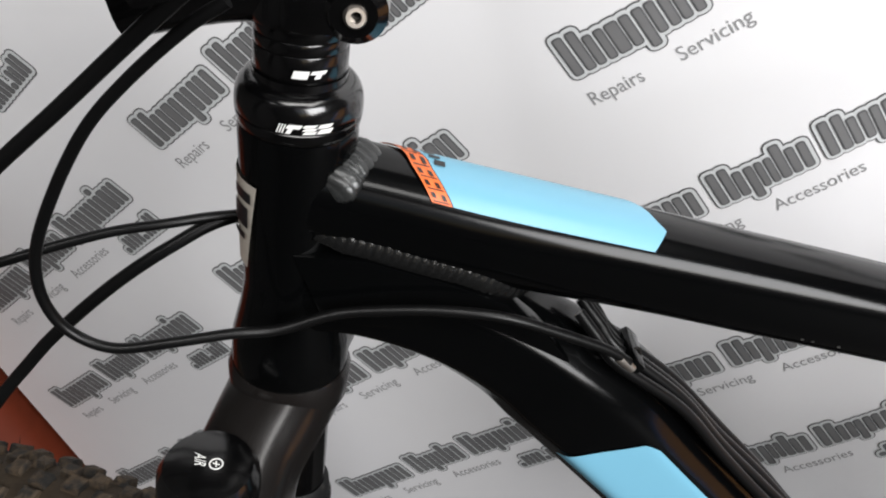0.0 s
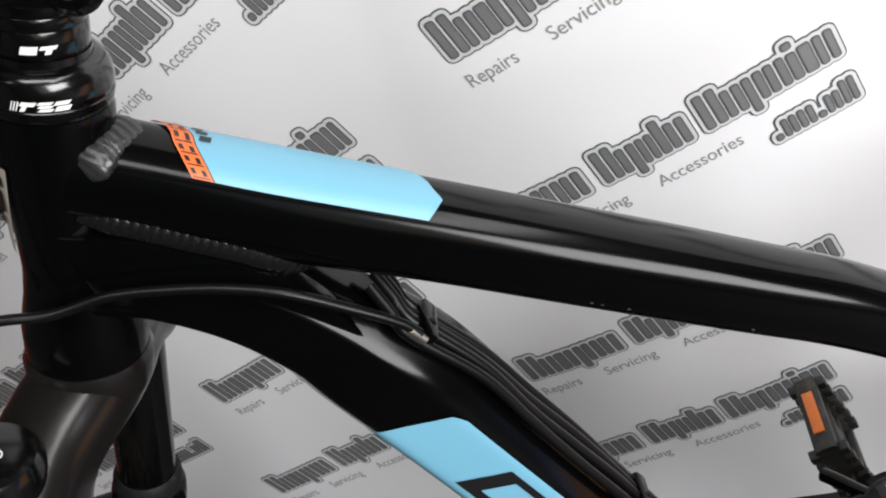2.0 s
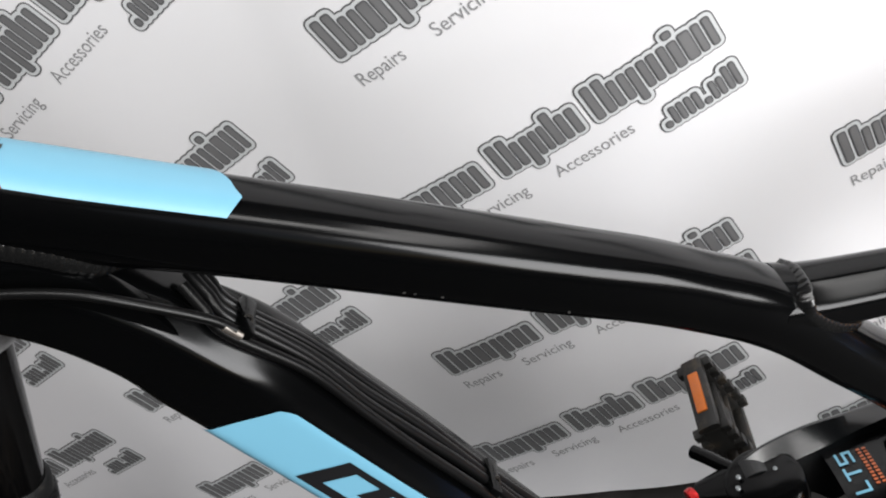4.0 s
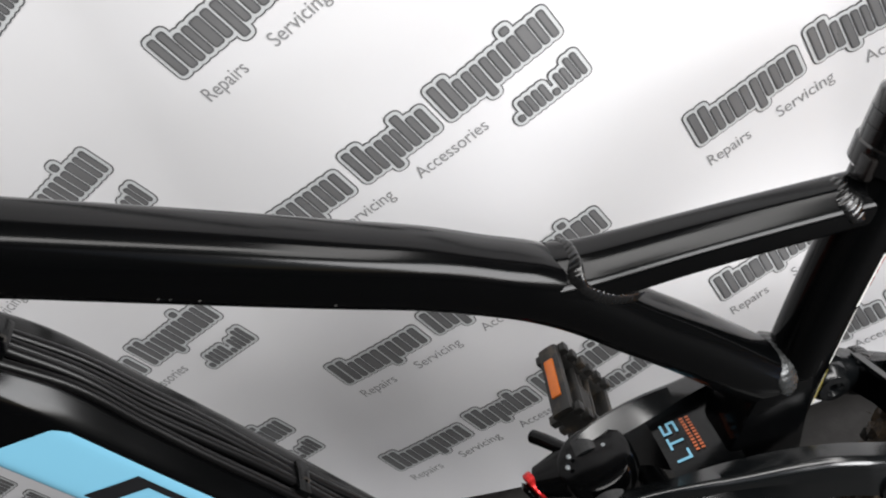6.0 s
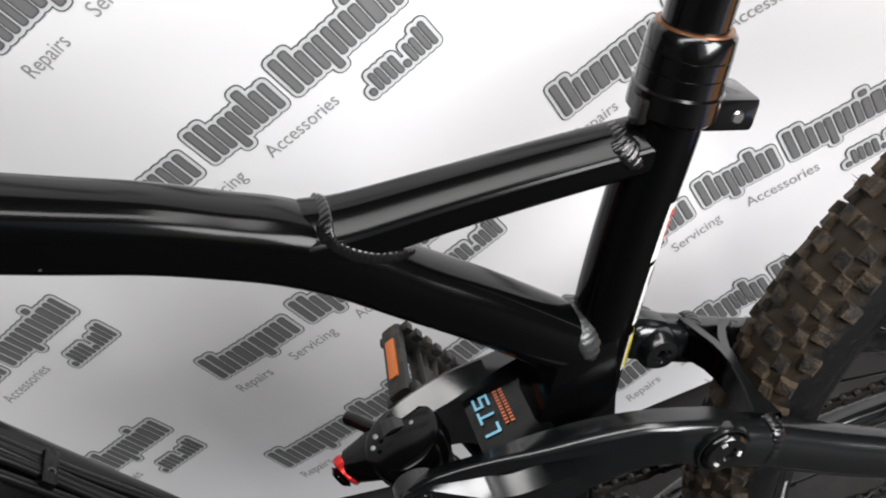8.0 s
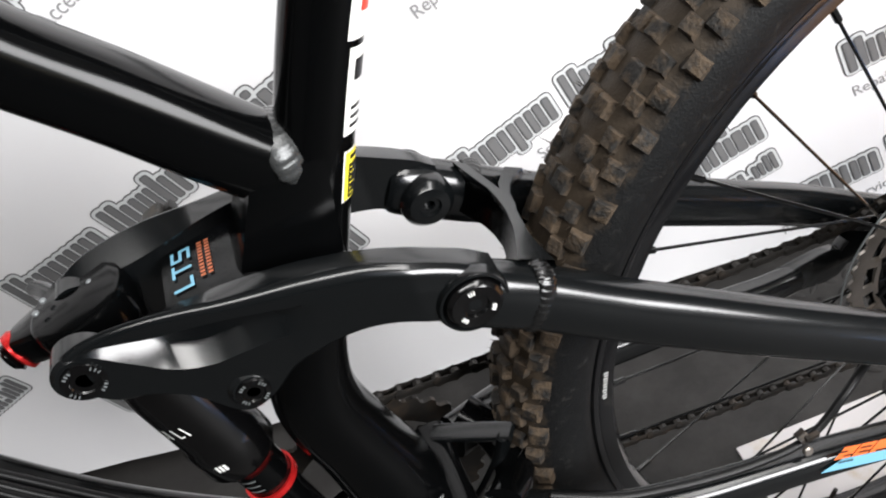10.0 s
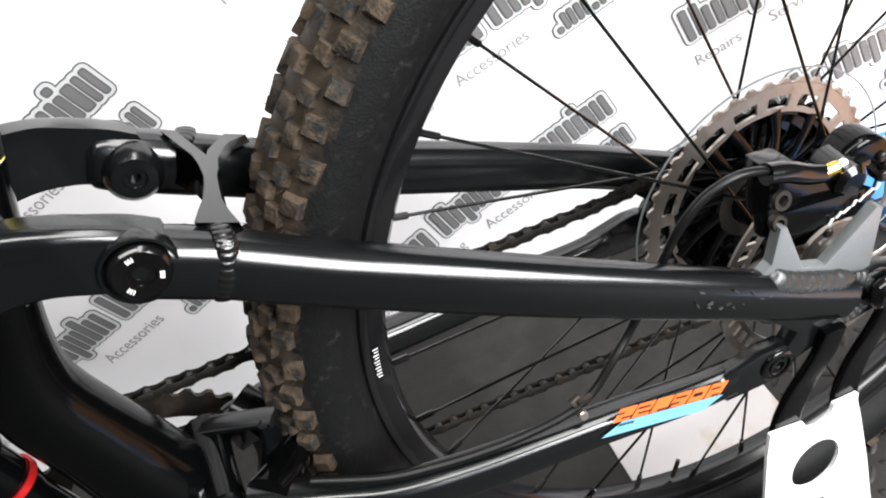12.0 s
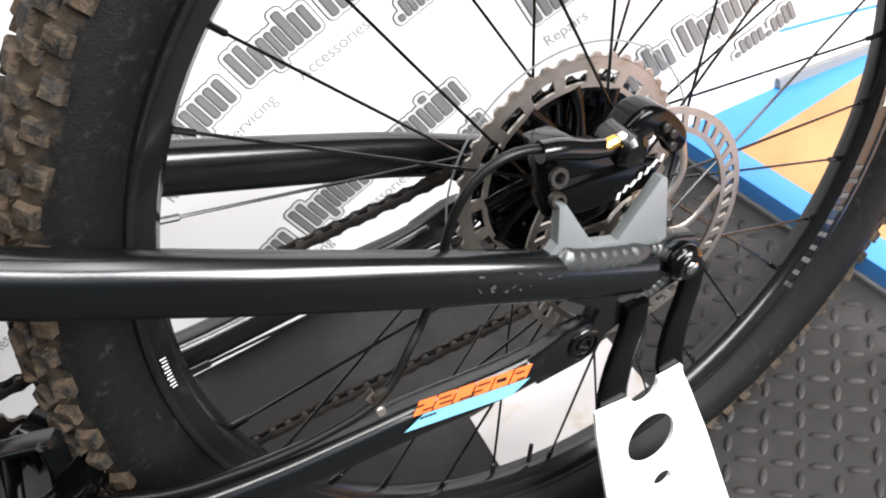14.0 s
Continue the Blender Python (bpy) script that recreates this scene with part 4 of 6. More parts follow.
def wheel(name, m, first, hub_near, hub_far, label):
    rim = part(name, rim_mesh(), RIM, bike, label)
    rim.matrix_local = m
    tyre = part("tyre", tyre_mesh(TYRE_R, TYRE_H, BEAD), SIDEWALL, rim, "muddy black knobbly tyre")
    part("tread", knob_mesh(TYRE_R, 104), KNOB, rim, "mud-caked tread blocks")
    part("hub", lathe((0, hub_near, 0), (0, 1, 0), [(0, 0), (0, 0.010), (0.012, 0.011), (0.014, 0.026), (0.018, 0.027), (0.022, 0.020), ((hub_far - hub_near) * 0.5, 0.0165), (hub_far - hub_near - 0.022, 0.020), (hub_far - hub_near - 0.018, 0.027), (hub_far - hub_near - 0.014, 0.026), (hub_far - hub_near - 0.012, 0.012), (hub_far - hub_near, 0.010), (hub_far - hub_near, 0)], 32), GLOSS, rim)
    for k in range(32):
        a = radians(first + 11.25 * k)
        near = k % 2 == 1
        y = hub_near + 0.016 if near else hub_far - 0.016
        cross = radians(62 if k % 4 in (0, 3) else -62)
        r0 = Vector((0.0245 * math.cos(a + cross), y + (0.002 if (k // 2) % 2 else -0.002), 0.0245 * math.sin(a + cross)))
        r1 = Vector((RIM_IN * math.cos(a), -0.002 if near else 0.002, RIM_IN * math.sin(a)))
        d = (r0 - r1).normalized()
        bm = rod(r1 + d * 0.010, r0, 0.0010, 8)
        spoke = part("spoke", bm, GLOSS, rim)
        part("nipple", bead(r1 - d * 0.003, r1 + d * 0.012, 0.0021, 8), GLOSS, rim)
    return rim


AXLE = Vector((0.0120, 0.0020, 0.3385))
rear = wheel("rear_wheel", Matrix.Translation(AXLE), 127.6, -0.066, 0.041, "black rear wheel rim with pale markings")
front = wheel("front_wheel", Matrix.Translation((-1.105, 0.058, 0.432)) @ Matrix.Rotation(radians(-22), 4, "Z"), 90.0, -0.05, 0.05, "black front wheel rim")

# pale block marks printed on the near side of the rear rim, plain shapes
def rim_marks(deg0, count, step, r0, r1, mat=WHITE_INK):
    bm = bmesh.new()
    for k in range(count):
        for a0, a1, f0, f1 in ((0.0, 0.17, 0.0, 1.0), (0.48, 0.65, 0.0, 0.8)):
            q = []
            for a, f in ((a0, f0), (a1, f0), (a1, f1), (a0, f1)):
                d = radians(deg0 + step * (k + a))
                r = r0 + (r1 - r0) * f
                y = -0.0140 + max(0.0, RIM_IN + 0.013 - r) * 0.23
                q.append(bm.verts.new((math.cos(d) * r, y, math.sin(d) * r)))
            bm.faces.new(q)
    return part("rim_mark", bm, mat, rear, smooth=False)


rim_marks(166.0, 5, 1.0, 0.2812, 0.2848)
rim_marks(-54, 5, 5.2, 0.2762, 0.2855, RIM_PRINT)
rim_marks(-19, 5, 0.9, 0.2790, 0.2840)
part("valve", bead(Vector((-0.104, 0, -0.248)), Vector((-0.096, 0, -0.229)), 0.0019, 10), DARKSTEEL, rear, "dark brass tyre valve with a black cap")

# cassette, rotor, axle
def toothed(r0, r1, teeth, depth, y0, thick):
    """A sprocket: a toothed ring with cut-outs."""
    bm = bmesh.new()
    n = teeth * 4
    outer = []
    for k in range(n):
        a = 2 * math.pi * k / n
        outer.append(r1 if k % 4 in (1, 2) else r1 - depth)
    rows = []
    for s in (0, thick):
        rows.append(([bm.verts.new((r0 * math.cos(2 * math.pi * k / n), y0 + s, r0 * math.sin(2 * math.pi * k / n))) for k in range(n)], [bm.verts.new((outer[k] * math.cos(2 * math.pi * k / n), y0 + s, outer[k] * math.sin(2 * math.pi * k / n))) for k in range(n)]))
    for k in range(n):
        j = (k + 1) % n
        for i in (0, 1):
            bm.faces.new((rows[i][0][k], rows[i][0][j], rows[i][1][j], rows[i][1][k]))
        for w in (0, 1):
            bm.faces.new((rows[0][w][k], rows[0][w][j], rows[1][w][j], rows[1][w][k]))
    return bm


def slotted_ring(r0, r1, r2, r3, count, fill, y0, thick, skew=0.0):
    """A flat ring with an inner band r0-r1, an outer band r2-r3 and bridges between, so that slots stay open."""
    bm = bmesh.new()
    n = count * 4

    def v(r, k, s):
        a = 2 * math.pi * k / n
        return (r * math.cos(a), y0 + s, r * math.sin(a))

    for ra, rb in ((r0, r1), (r2, r3)):
        ring = [[[bm.verts.new(v(r, k, s)) for k in range(n)] for r in (ra, rb)] for s in (0, thick)]
        for k in range(n):
            j = (k + 1) % n
            for s in (0, 1):
                bm.faces.new((ring[s][0][k], ring[s][0][j], ring[s][1][j], ring[s][1][k]))
            for w in (0, 1):
                bm.faces.new((ring[0][w][k], ring[0][w][j], ring[1][w][j], ring[1][w][k]))
    for c in range(count):
        k0, k1 = c * 4, c * 4 + 4 * fill
        q = [[bm.verts.new(v(r, k + (skew if r == r2 else 0), s)) for r, k in ((r1, k0), (r1, k1), (r2, k1), (r2, k0))] for s in (0, thick)]
        bm.faces.new(q[0])
        bm.faces.new(q[1])
        for i in range(4):
            bm.faces.new((q[0][i], q[0][(i + 1) % 4], q[1][(i + 1) % 4], q[1][i]))
    return bm


def toothed_slotted(r0, r1, r2, r3, count, teeth, y0, thick):
    bm = slotted_ring(r0, r1, r2, r3 - 0.003, count, 0.32, y0, thick)
    return join(bm, toothed(r3 - 0.0035, r3, teeth, 0.0032, y0, thick))


CASS = 0.0115
part("largest_sprocket", toothed_slotted(0.0640, 0.0675, 0.0760, 0.0875, 18, 42, CASS, 0.002), STEEL, rear, "worn bright largest sprocket with cut-outs")
part("sprocket_carrier", lathe((0, CASS - 0.001, 0), (0, 1, 0), [(0, 0.020), (0, 0.030), (0.003, 0.030), (0.003, 0.020)], 40, closed=True), DARKSTEEL, rear)
for k in range(12):
    a = radians(30 * k)
    b = a + radians(14)
    part("carrier_arm", tube([(0.029 * math.cos(a), CASS + 0.0005, 0.029 * math.sin(a), 0.0015, 0.0045), (0.046 * math.cos((a + b) / 2), CASS + 0.0005, 0.046 * math.sin((a + b) / 2), 0.0015, 0.0035), (0.0652 * math.cos(b), CASS + 0.0005, 0.0652 * math.sin(b), 0.0015, 0.0045)], 10, 4), PAINT, rear)
for k, (r, teeth) in enumerate(((0.071, 36), (0.064, 32), (0.058, 28), (0.050, 24), (0.044, 21), (0.039, 19), (0.035, 17), (0.031, 15), (0.027, 13), (0.023, 11))):
    y = CASS + 0.0042 * (k + 1)
    sprocket = part("sprocket", toothed(r - 0.011 if k < 5 else 0.016, r, teeth, 0.003, y, 0.002), PAINT, rear)
    if k < 5:
        for j in range(7):
            a = radians(360 * j / 7 + 9 * k)
            b = a + radians(16)
            part("spider_arm", tube([(0.016 * math.cos(a), y + 0.001, 0.016 * math.sin(a), 0.0009, 0.0055), (0.5 * r * math.cos(b), y + 0.001, 0.5 * r * math.sin(b), 0.0009, 0.0038), ((r - 0.0095) * math.cos(b), y + 0.001, (r - 0.0095) * math.sin(b), 0.0009, 0.0060)], 8, 2), PAINT, sprocket)
part("spoke_protector", lathe((0, CASS - 0.004, 0), (0, 1, 0), [(0, 0.0955), (0, 0.0966), (0.0008, 0.0966), (0.0008, 0.0955)], 64, closed=True), GREYTAB, rear, "thin clear spoke protector ring")
ROT = -0.0600
part("brake_rotor", slotted_ring(0.0665, 0.0700, 0.0770, 0.0815, 44, 0.42, ROT, 0.0018, 1.2), STEEL, rear, "worn steel brake rotor with slots")
for k in range(6):
    a = radians(60 * k + 12)
    b = a + radians(40)
    bm = bmesh.new()
    tube([(0.022 * math.cos(a), ROT + 0.0009, 0.022 * math.sin(a), 0.0009, 0.0042), (0.045 * math.cos((a + b) / 2 - 0.05), ROT + 0.0009, 0.045 * math.sin((a + b) / 2 - 0.05), 0.0009, 0.0028), (0.0672 * math.cos(b), ROT + 0.0009, 0.0672 * math.sin(b), 0.0009, 0.0036)], 8, 5, bm=bm)
    part("rotor_arm", bm, STEEL, rear)
part("rotor_carrier", slotted_ring(0.010, 0.018, 0.022, 0.027, 6, 0.5, ROT - 0.001, 0.003), STEEL, rear)
for k in range(6):
    a = radians(60 * k + 40)
    part("rotor_bolt", bead((0.024 * math.cos(a), ROT - 0.003, 0.024 * math.sin(a)), (0.024 * math.cos(a), ROT, 0.024 * math.sin(a)), 0.0035, 10), DARKSTEEL, rear)
# ---------------------------------------------------------------- seat post and collar
COPPER = material("dull_copper_ring", (0.20, 0.09, 0.045), 0.4, metal=0.7, vary=0.2)
_sd = Vector((0.045, 0, 0.100)).normalized()
_sc = Vector((-0.303, Y0, 0.757))
part("seat_post", rod(_sc, _sc + _sd * 0.30, 0.0150, 36), GLOSS, bike, "black seat post")
collar = part("seat_collar", lathe(_sc, _sd, [(-0.013, 0), (-0.013, 0.0195), (-0.011, 0.0212), (0.000, 0.0212), (0.001, 0.0200), (0.0085, 0.0198), (0.0088, 0.0194), (0.0091, 0.0198), (0.0165, 0.0197), (0.0168, 0.0193), (0.0171, 0.0197), (0.0255, 0.0192), (0.0275, 0.0174), (0.0275, 0)], 48), GLOSS, bike, "gloss black seat collar with clamp bolt")
part("dust_ring", lathe(_sc, _sd, [(0.0270, 0.0150), (0.0270, 0.0176), (0.0282, 0.0172), (0.0282, 0.0150)], 44, closed=True), COPPER, collar, "dull copper dust ring")
part("collar_lug", box((-0.2865, -0.0135, 0.7395), (0.028, 0.025, 0.0165), bevel=0.003, rot=Euler((0, radians(24), 0)).to_matrix()), GLOSS, collar)
part("collar_bolt", bead((-0.2835, -0.0270, 0.7375), (-0.2835, -0.0250, 0.7375), 0.0034), CHROME, collar)
part("cable_stop", box(_sc + Vector((-0.0215, -0.006, 0.000)), (0.005, 0.009, 0.012), bevel=0.0015, rot=Euler((0, radians(24), 0)).to_matrix()), BRONZE, collar)


def on_seat_tube(s, deg, lift=0.0):
    """A point of the seat tube's surface: s down from the collar; 0 degrees faces the rear, 90 the near side."""
    p = glide([(x, Y0, z, r, r) for x, z, r in ST], 10)
    d = np.r_[0, np.cumsum(np.linalg.norm(np.diff(p[:, :3], axis=0), axis=1))]
    c = [np.interp(s, d, p[:, k]) for k in range(5)]
    w = Vector([np.interp(s + 0.003, d, p[:, k]) - np.interp(s - 0.003, d, p[:, k]) for k in range(3)]).normalized()
    back = Vector((-w.z, 0, w.x))
    a = radians(deg)
    return Vector(c[:3]) + (back * math.cos(a) + Vector((0, -1, 0)) * math.sin(a)) * (c[3] + lift)


def seat_sticker(s0, s1, a0, a1, mat, lift, name, label=""):
    bm = bmesh.new()
    g = [[bm.verts.new(on_seat_tube(s0 + (s1 - s0) * i / 6, a0 + (a1 - a0) * k / 8, lift)) for k in range(9)] for i in range(7)]
    for i in range(6):
        for k in range(8):
            bm.faces.new((g[i][k], g[i + 1][k], g[i + 1][k + 1], g[i][k + 1]))
    return part(name, bm, mat, bike, label)


seat_sticker(0.072, 0.106, 12, 66, STICKER, 0.0005, "sticker", "white sticker with red print on the seat tube")
seat_sticker(0.076, 0.081, 28, 54, RED_INK, 0.0009, "red_mark")
seat_sticker(0.083, 0.087, 24, 52, RED_INK, 0.0009, "red_mark")
seat_sticker(0.089, 0.095, 30, 48, RED_INK, 0.0009, "red_mark")
seat_sticker(0.109, 0.147, 10, 60, STICKER, 0.0005, "sticker", "white sticker with black print on the seat tube")
seat_sticker(0.114, 0.123, 24, 48, BLACK, 0.0009, "black_mark")
for k in range(3):
    seat_sticker(0.134 + 0.004 * k, 0.1355 + 0.004 * k, 22, 50, BLACK, 0.0009, "print_bar")
seat_sticker(0.1545, 0.1790, 14, 56, STICKER, 0.0004, "sticker", "white-edged yellow ruler sticker on the seat tube")
seat_sticker(0.1553, 0.1782, 16, 53, YELLOW, 0.0008, "yellow_mark")
seat_sticker(0.1610, 0.1772, 18, 46, BLACK, 0.0011, "black_mark")
seat_sticker(0.1568, 0.1588, 24, 44, BLACK, 0.0011, "black_mark")
for k in range(6):
    seat_sticker(0.1622 + 0.0025 * k, 0.1627 + 0.0025 * k, 34 if k % 2 else 40, 46, YELLOW, 0.0014, "yellow_mark")


# ---------------------------------------------------------------- rear triangle
def mirrored(rows):
    return [(r[0], 2 * Y0 - r[1], *r[2:]) for r in rows]


SS = [(-0.301, -0.0562, 0.5402, 0.0125, 0.0158), (-0.268, -0.0600, 0.5150, 0.0122, 0.0160), (-0.2365, -0.0645, 0.4938, 0.0120, 0.0161), (-0.190, -0.0715, 0.4630, 0.0118, 0.0161), (-0.1387, -0.078, 0.4292, 0.0112, 0.0158), (-0.085, -0.084, 0.394, 0.0108, 0.0153), (-0.040, -0.086, 0.3625, 0.0105, 0.0150), (-0.004, -0.087, 0.3385, 0.0100, 0.0146)]
CS = [(-0.362, -0.042, 0.374, 0.012, 0.015), (-0.322, -0.058, 0.3650, 0.0115, 0.0148), (-0.288, -0.070, 0.3570, 0.011, 0.0138), (-0.2457, -0.0745, 0.3480, 0.0105, 0.0124), (-0.2011, -0.0775, 0.3400, 0.0100, 0.0122), (-0.160, -0.080, 0.3330, 0.0098, 0.0122), (-0.112, -0.083, 0.3225, 0.0092, 0.0120), (-0.083, -0.085, 0.3195, 0.0085, 0.0115)]
for near in (True, False):
    put = (lambda rows: rows) if near else mirrored
    sy = -1 if near else 1
    flip = lambda p: p if near else (p[0], 2 * Y0 - p[1], p[2])
    ss = part("seat_stay", tube(put(SS), 48, 6, power=2.35), ANOD, bike, "charcoal rear swingarm upper stay, lightly scratched")
    yoke = put([(-0.341, -0.056, 0.5670, 0.0090, 0.0110), (-0.336, -0.056, 0.5640, 0.0112, 0.0146), (-0.320, -0.056, 0.5535, 0.0122, 0.0158), (-0.299, -0.0562, 0.5388, 0.0124, 0.0158)])
    part("stay_yoke", tube(yoke, 48, 5, power=2.5), ANOD, bike)
    weld([flip(p) for p in ((-0.2985, -0.046, 0.5580), (-0.2945, -0.056, 0.5575), (-0.2950, -0.0645, 0.5545), (-0.3000, -0.0682, 0.5440), (-0.3045, -0.0680, 0.5360), (-0.3085, -0.0640, 0.5285), (-0.3100, -0.0570, 0.5260))], 0.0038, bike, 17, WELD, 0.16, flip((-0.3025, -0.056, 0.5410)))
    cs = part("chain_stay", tube(put(CS), 48, 6, power=2.8), ANOD, bike, "charcoal chain stay")
    part("stay_pivot_lug", plate([(-0.092, 0.331), (-0.064, 0.3335), (-0.050, 0.331), (-0.042, 0.322), (-0.042, 0.311), (-0.049, 0.3045), (-0.060, 0.3030), (-0.092, 0.308)], lambda x, sy=sy, near=near: (-0.0865 if near else 2 * Y0 + 0.0865), 0.011, 0.0025), ANOD, bike)
    pc = Vector(flip((-0.0565, -0.0925, 0.3180)))
    part("pivot_bolt", lathe(pc, (0, sy, 0), [(-0.004, 0), (-0.004, 0.0112), (0.0008, 0.0112), (0.0018, 0.0100), (0.0018, 0.0082), (0.0004, 0.0079), (0.0004, 0.0060), (0.0016, 0.0056), (0.0016, 0.0040), (-0.003, 0.0036), (-0.003, 0)], 28), GLOSS, bike, "black pivot bolt")
    # dropout: web below the stay, running to the axle and the lower pivot
    yd = -0.0865 if near else 2 * Y0 + 0.0865
    part("dropout", plate([(-0.062, 0.362), (-0.020, 0.352), (0.016, 0.354), (0.031, 0.345), (0.033, 0.328), (0.021, 0.318), (-0.006, 0.3185), (-0.026, 0.3155), (-0.045, 0.3120), (-0.056, 0.3160), (-0.051, 0.326), (-0.042, 0.336)], lambda x: yd, 0.012, 0.003), ANOD, bike)
    ax = Vector(flip((0.0165, -0.0970, 0.3365)))
    part("axle_end", lathe(ax, (0, sy, 0), [(-0.002, 0), (-0.002, 0.0120), (0.002, 0.0116), (0.0040, 0.0100), (0.0050, 0.0086), (0.0062, 0.0080), (0.0062, 0.0050), (0.004, 0.0046), (0.004, 0)], 28), GLOSS if near else PAINT, bike, "gloss black axle end with a bright centre")
    part("axle_core", lathe(ax, (0, sy, 0), [(0.003, 0), (0.003, 0.0048), (0.0068, 0.0044), (0.0078, 0.0030), (0.0078, 0.0)], 20), CHROME, bike)

weld([(-0.0560, -0.0880, 0.3925), (-0.0530, -0.0920, 0.3885), (-0.0437, -0.0930, 0.3810), (-0.0295, -0.0930, 0.3715), (-0.0140, -0.0925, 0.3622), (0.0010, -0.0920, 0.3560)], 0.0054, bike, 9, WELD_BRIGHT, 0.09)
weld([(0.0010, -0.0920, 0.3560), (0.0085, -0.0925, 0.3480), (0.0108, -0.0925, 0.3360), (0.0045, -0.0925, 0.3300), (-0.0060, -0.0925, 0.3270), (-0.0180, -0.0925, 0.3290)], 0.0036, bike, 14, WELD_BRIGHT, 0.2)
part("brake_mount", plate([(-0.066, 0.391), (-0.054, 0.398), (-0.0475, 0.4215), (-0.0430, 0.4195), (-0.0335, 0.3830), (-0.0185, 0.3745), (0.0155, 0.3985), (0.0195, 0.3955), (0.0125, 0.3500), (-0.03, 0.3620)], lambda x: -0.0840, 0.0075, 0.0012), GREYTAB, bike, "bare grey brake mount tabs")

rnd = random.Random(11)
for _ in range(20):
    x = -0.105 + 0.085 * rnd.random()
    z = 0.396 - 0.655 * (x + 0.085) + rnd.uniform(-0.004, 0.009)
    part("paint_chip", box((x, -0.0948, z), (rnd.uniform(0.0006, 0.0032), 0.0012, rnd.uniform(0.0003, 0.0006)), rot=Euler((0, rnd.uniform(-0.5, 1.4), 0)).to_matrix()), RIM_PRINT, bike)

# decal of the chain stay: orange block shapes over a sky blue slanted bar
def stay_pt(f, g):
    """f along the decal (front to rear), g from its foot to its top."""
    a, b = Vector((-0.1690, 0.3368)), Vector((-0.0985, 0.3135))
    p = a + (b - a) * f + Vector((0.0062, 0.0215)) * g
    return (p.x, p.y)


def stay_y(f):
    return -0.0900 - 0.0042 * f


def stay_shape(f0, f1, g0, g1, mat, lift, name, slant=0.06, label=""):
    bm = bmesh.new()
    n = 8
    lo = [bm.verts.new((stay_pt(f0 + (f1 - f0) * k / n, g0)[0], stay_y(f0 + (f1 - f0) * k / n) - lift, stay_pt(f0 + (f1 - f0) * k / n, g0)[1])) for k in range(n + 1)]
    hi = [bm.verts.new((stay_pt(f0 + slant + (f1 - f0) * k / n, g1)[0], stay_y(f0 + (f1 - f0) * k / n) - lift, stay_pt(f0 + slant + (f1 - f0) * k / n, g1)[1])) for k in range(n + 1)]
    for k in range(n):
        bm.faces.new((lo[k], lo[k + 1], hi[k + 1], hi[k]))
    return part(name, bm, mat, bike, label, smooth=False)


stay_shape(-0.06, 0.84, 0.0, 0.40, BLUE, 0.0006, "blue_decal", 0.17, "sky blue slanted bar on the chain stay")
for k in range(4):
    stay_shape(0.07 + 0.035 * k, 0.095 + 0.035 * k, 0.30, 0.37, BLACK, 0.0010, "black_mark", 0.01)
for k, slits in enumerate((((0.00, 0.62, 0.74), (0.07, 0.62, 0.56)), ((0.05, 0.70, 0.76), (0.05, 0.70, 0.58)), ((0.055, 0.45, 0.50), (0.10, 0.55, 0.50)), ((0.05, 0.70, 0.76), (0.00, 0.60, 0.58)), ((0.05, 0.55, 0.66), (0.05, 0.55, 0.72)), ((0.05, 0.55, 0.74), (0.06, 0.50, 0.50)))):
    f = 0.02 + 0.160 * k
    stay_shape(f, f + 0.146, 0.46, 0.92, ORANGE, 0.0006, "orange_block", 0.06, "orange block shape" if k == 0 else "")
    for start, wide, foot in slits:
        stay_shape(f + start, f + start + 0.146 * wide, foot, foot + 0.055, BLACK, 0.0010, "black_mark", 0.008)

# bridge between the stays: a flat forged plate with splayed ends, and rounded pivot lugs on the inner faces
bm = bmesh.new()
_limbs = (
    [(0.0300, -0.3045, -0.2985), (0.0135, -0.2985, -0.2925), (0.0060, -0.2955, -0.2898), (-0.0030, -0.2942, -0.2866), (-0.0140, -0.2938, -0.2888), (-0.0260, -0.2954, -0.2898), (-0.0345, -0.2972, -0.2903), (-0.0440, -0.3002, -0.2892), (-0.0540, -0.3030, -0.2872)],
    [(0.0300, -0.2790, -0.2700), (0.0207, -0.2840, -0.2788), (0.0120, -0.2885, -0.2828), (0.0034, -0.2905, -0.2859), (-0.0080, -0.2905, -0.2872)],
)
for _n, _sec in enumerate(_limbs):
    _gr = [[[bm.verts.new((x, y, 0.5555 - 0.62 * (x + 0.29) + dz - 0.0004 * _n)) for x in np.linspace(x0, x1, 4)] for y, x0, x1 in _sec] for dz in (0.0, -0.005)]
    for g in _gr:
        for i in range(len(_sec) - 1):
            for k in range(3):
                bm.faces.new((g[i][k], g[i + 1][k], g[i + 1][k + 1], g[i][k + 1]))
    for i in range(len(_sec) - 1):
        for k in (0, 3):
            bm.faces.new((_gr[0][i][k], _gr[0][i + 1][k], _gr[1][i + 1][k], _gr[1][i][k]))
stay_bridge = part("stay_bridge", bm, ANOD, bike, "charcoal forged cross bridge with forked ends")
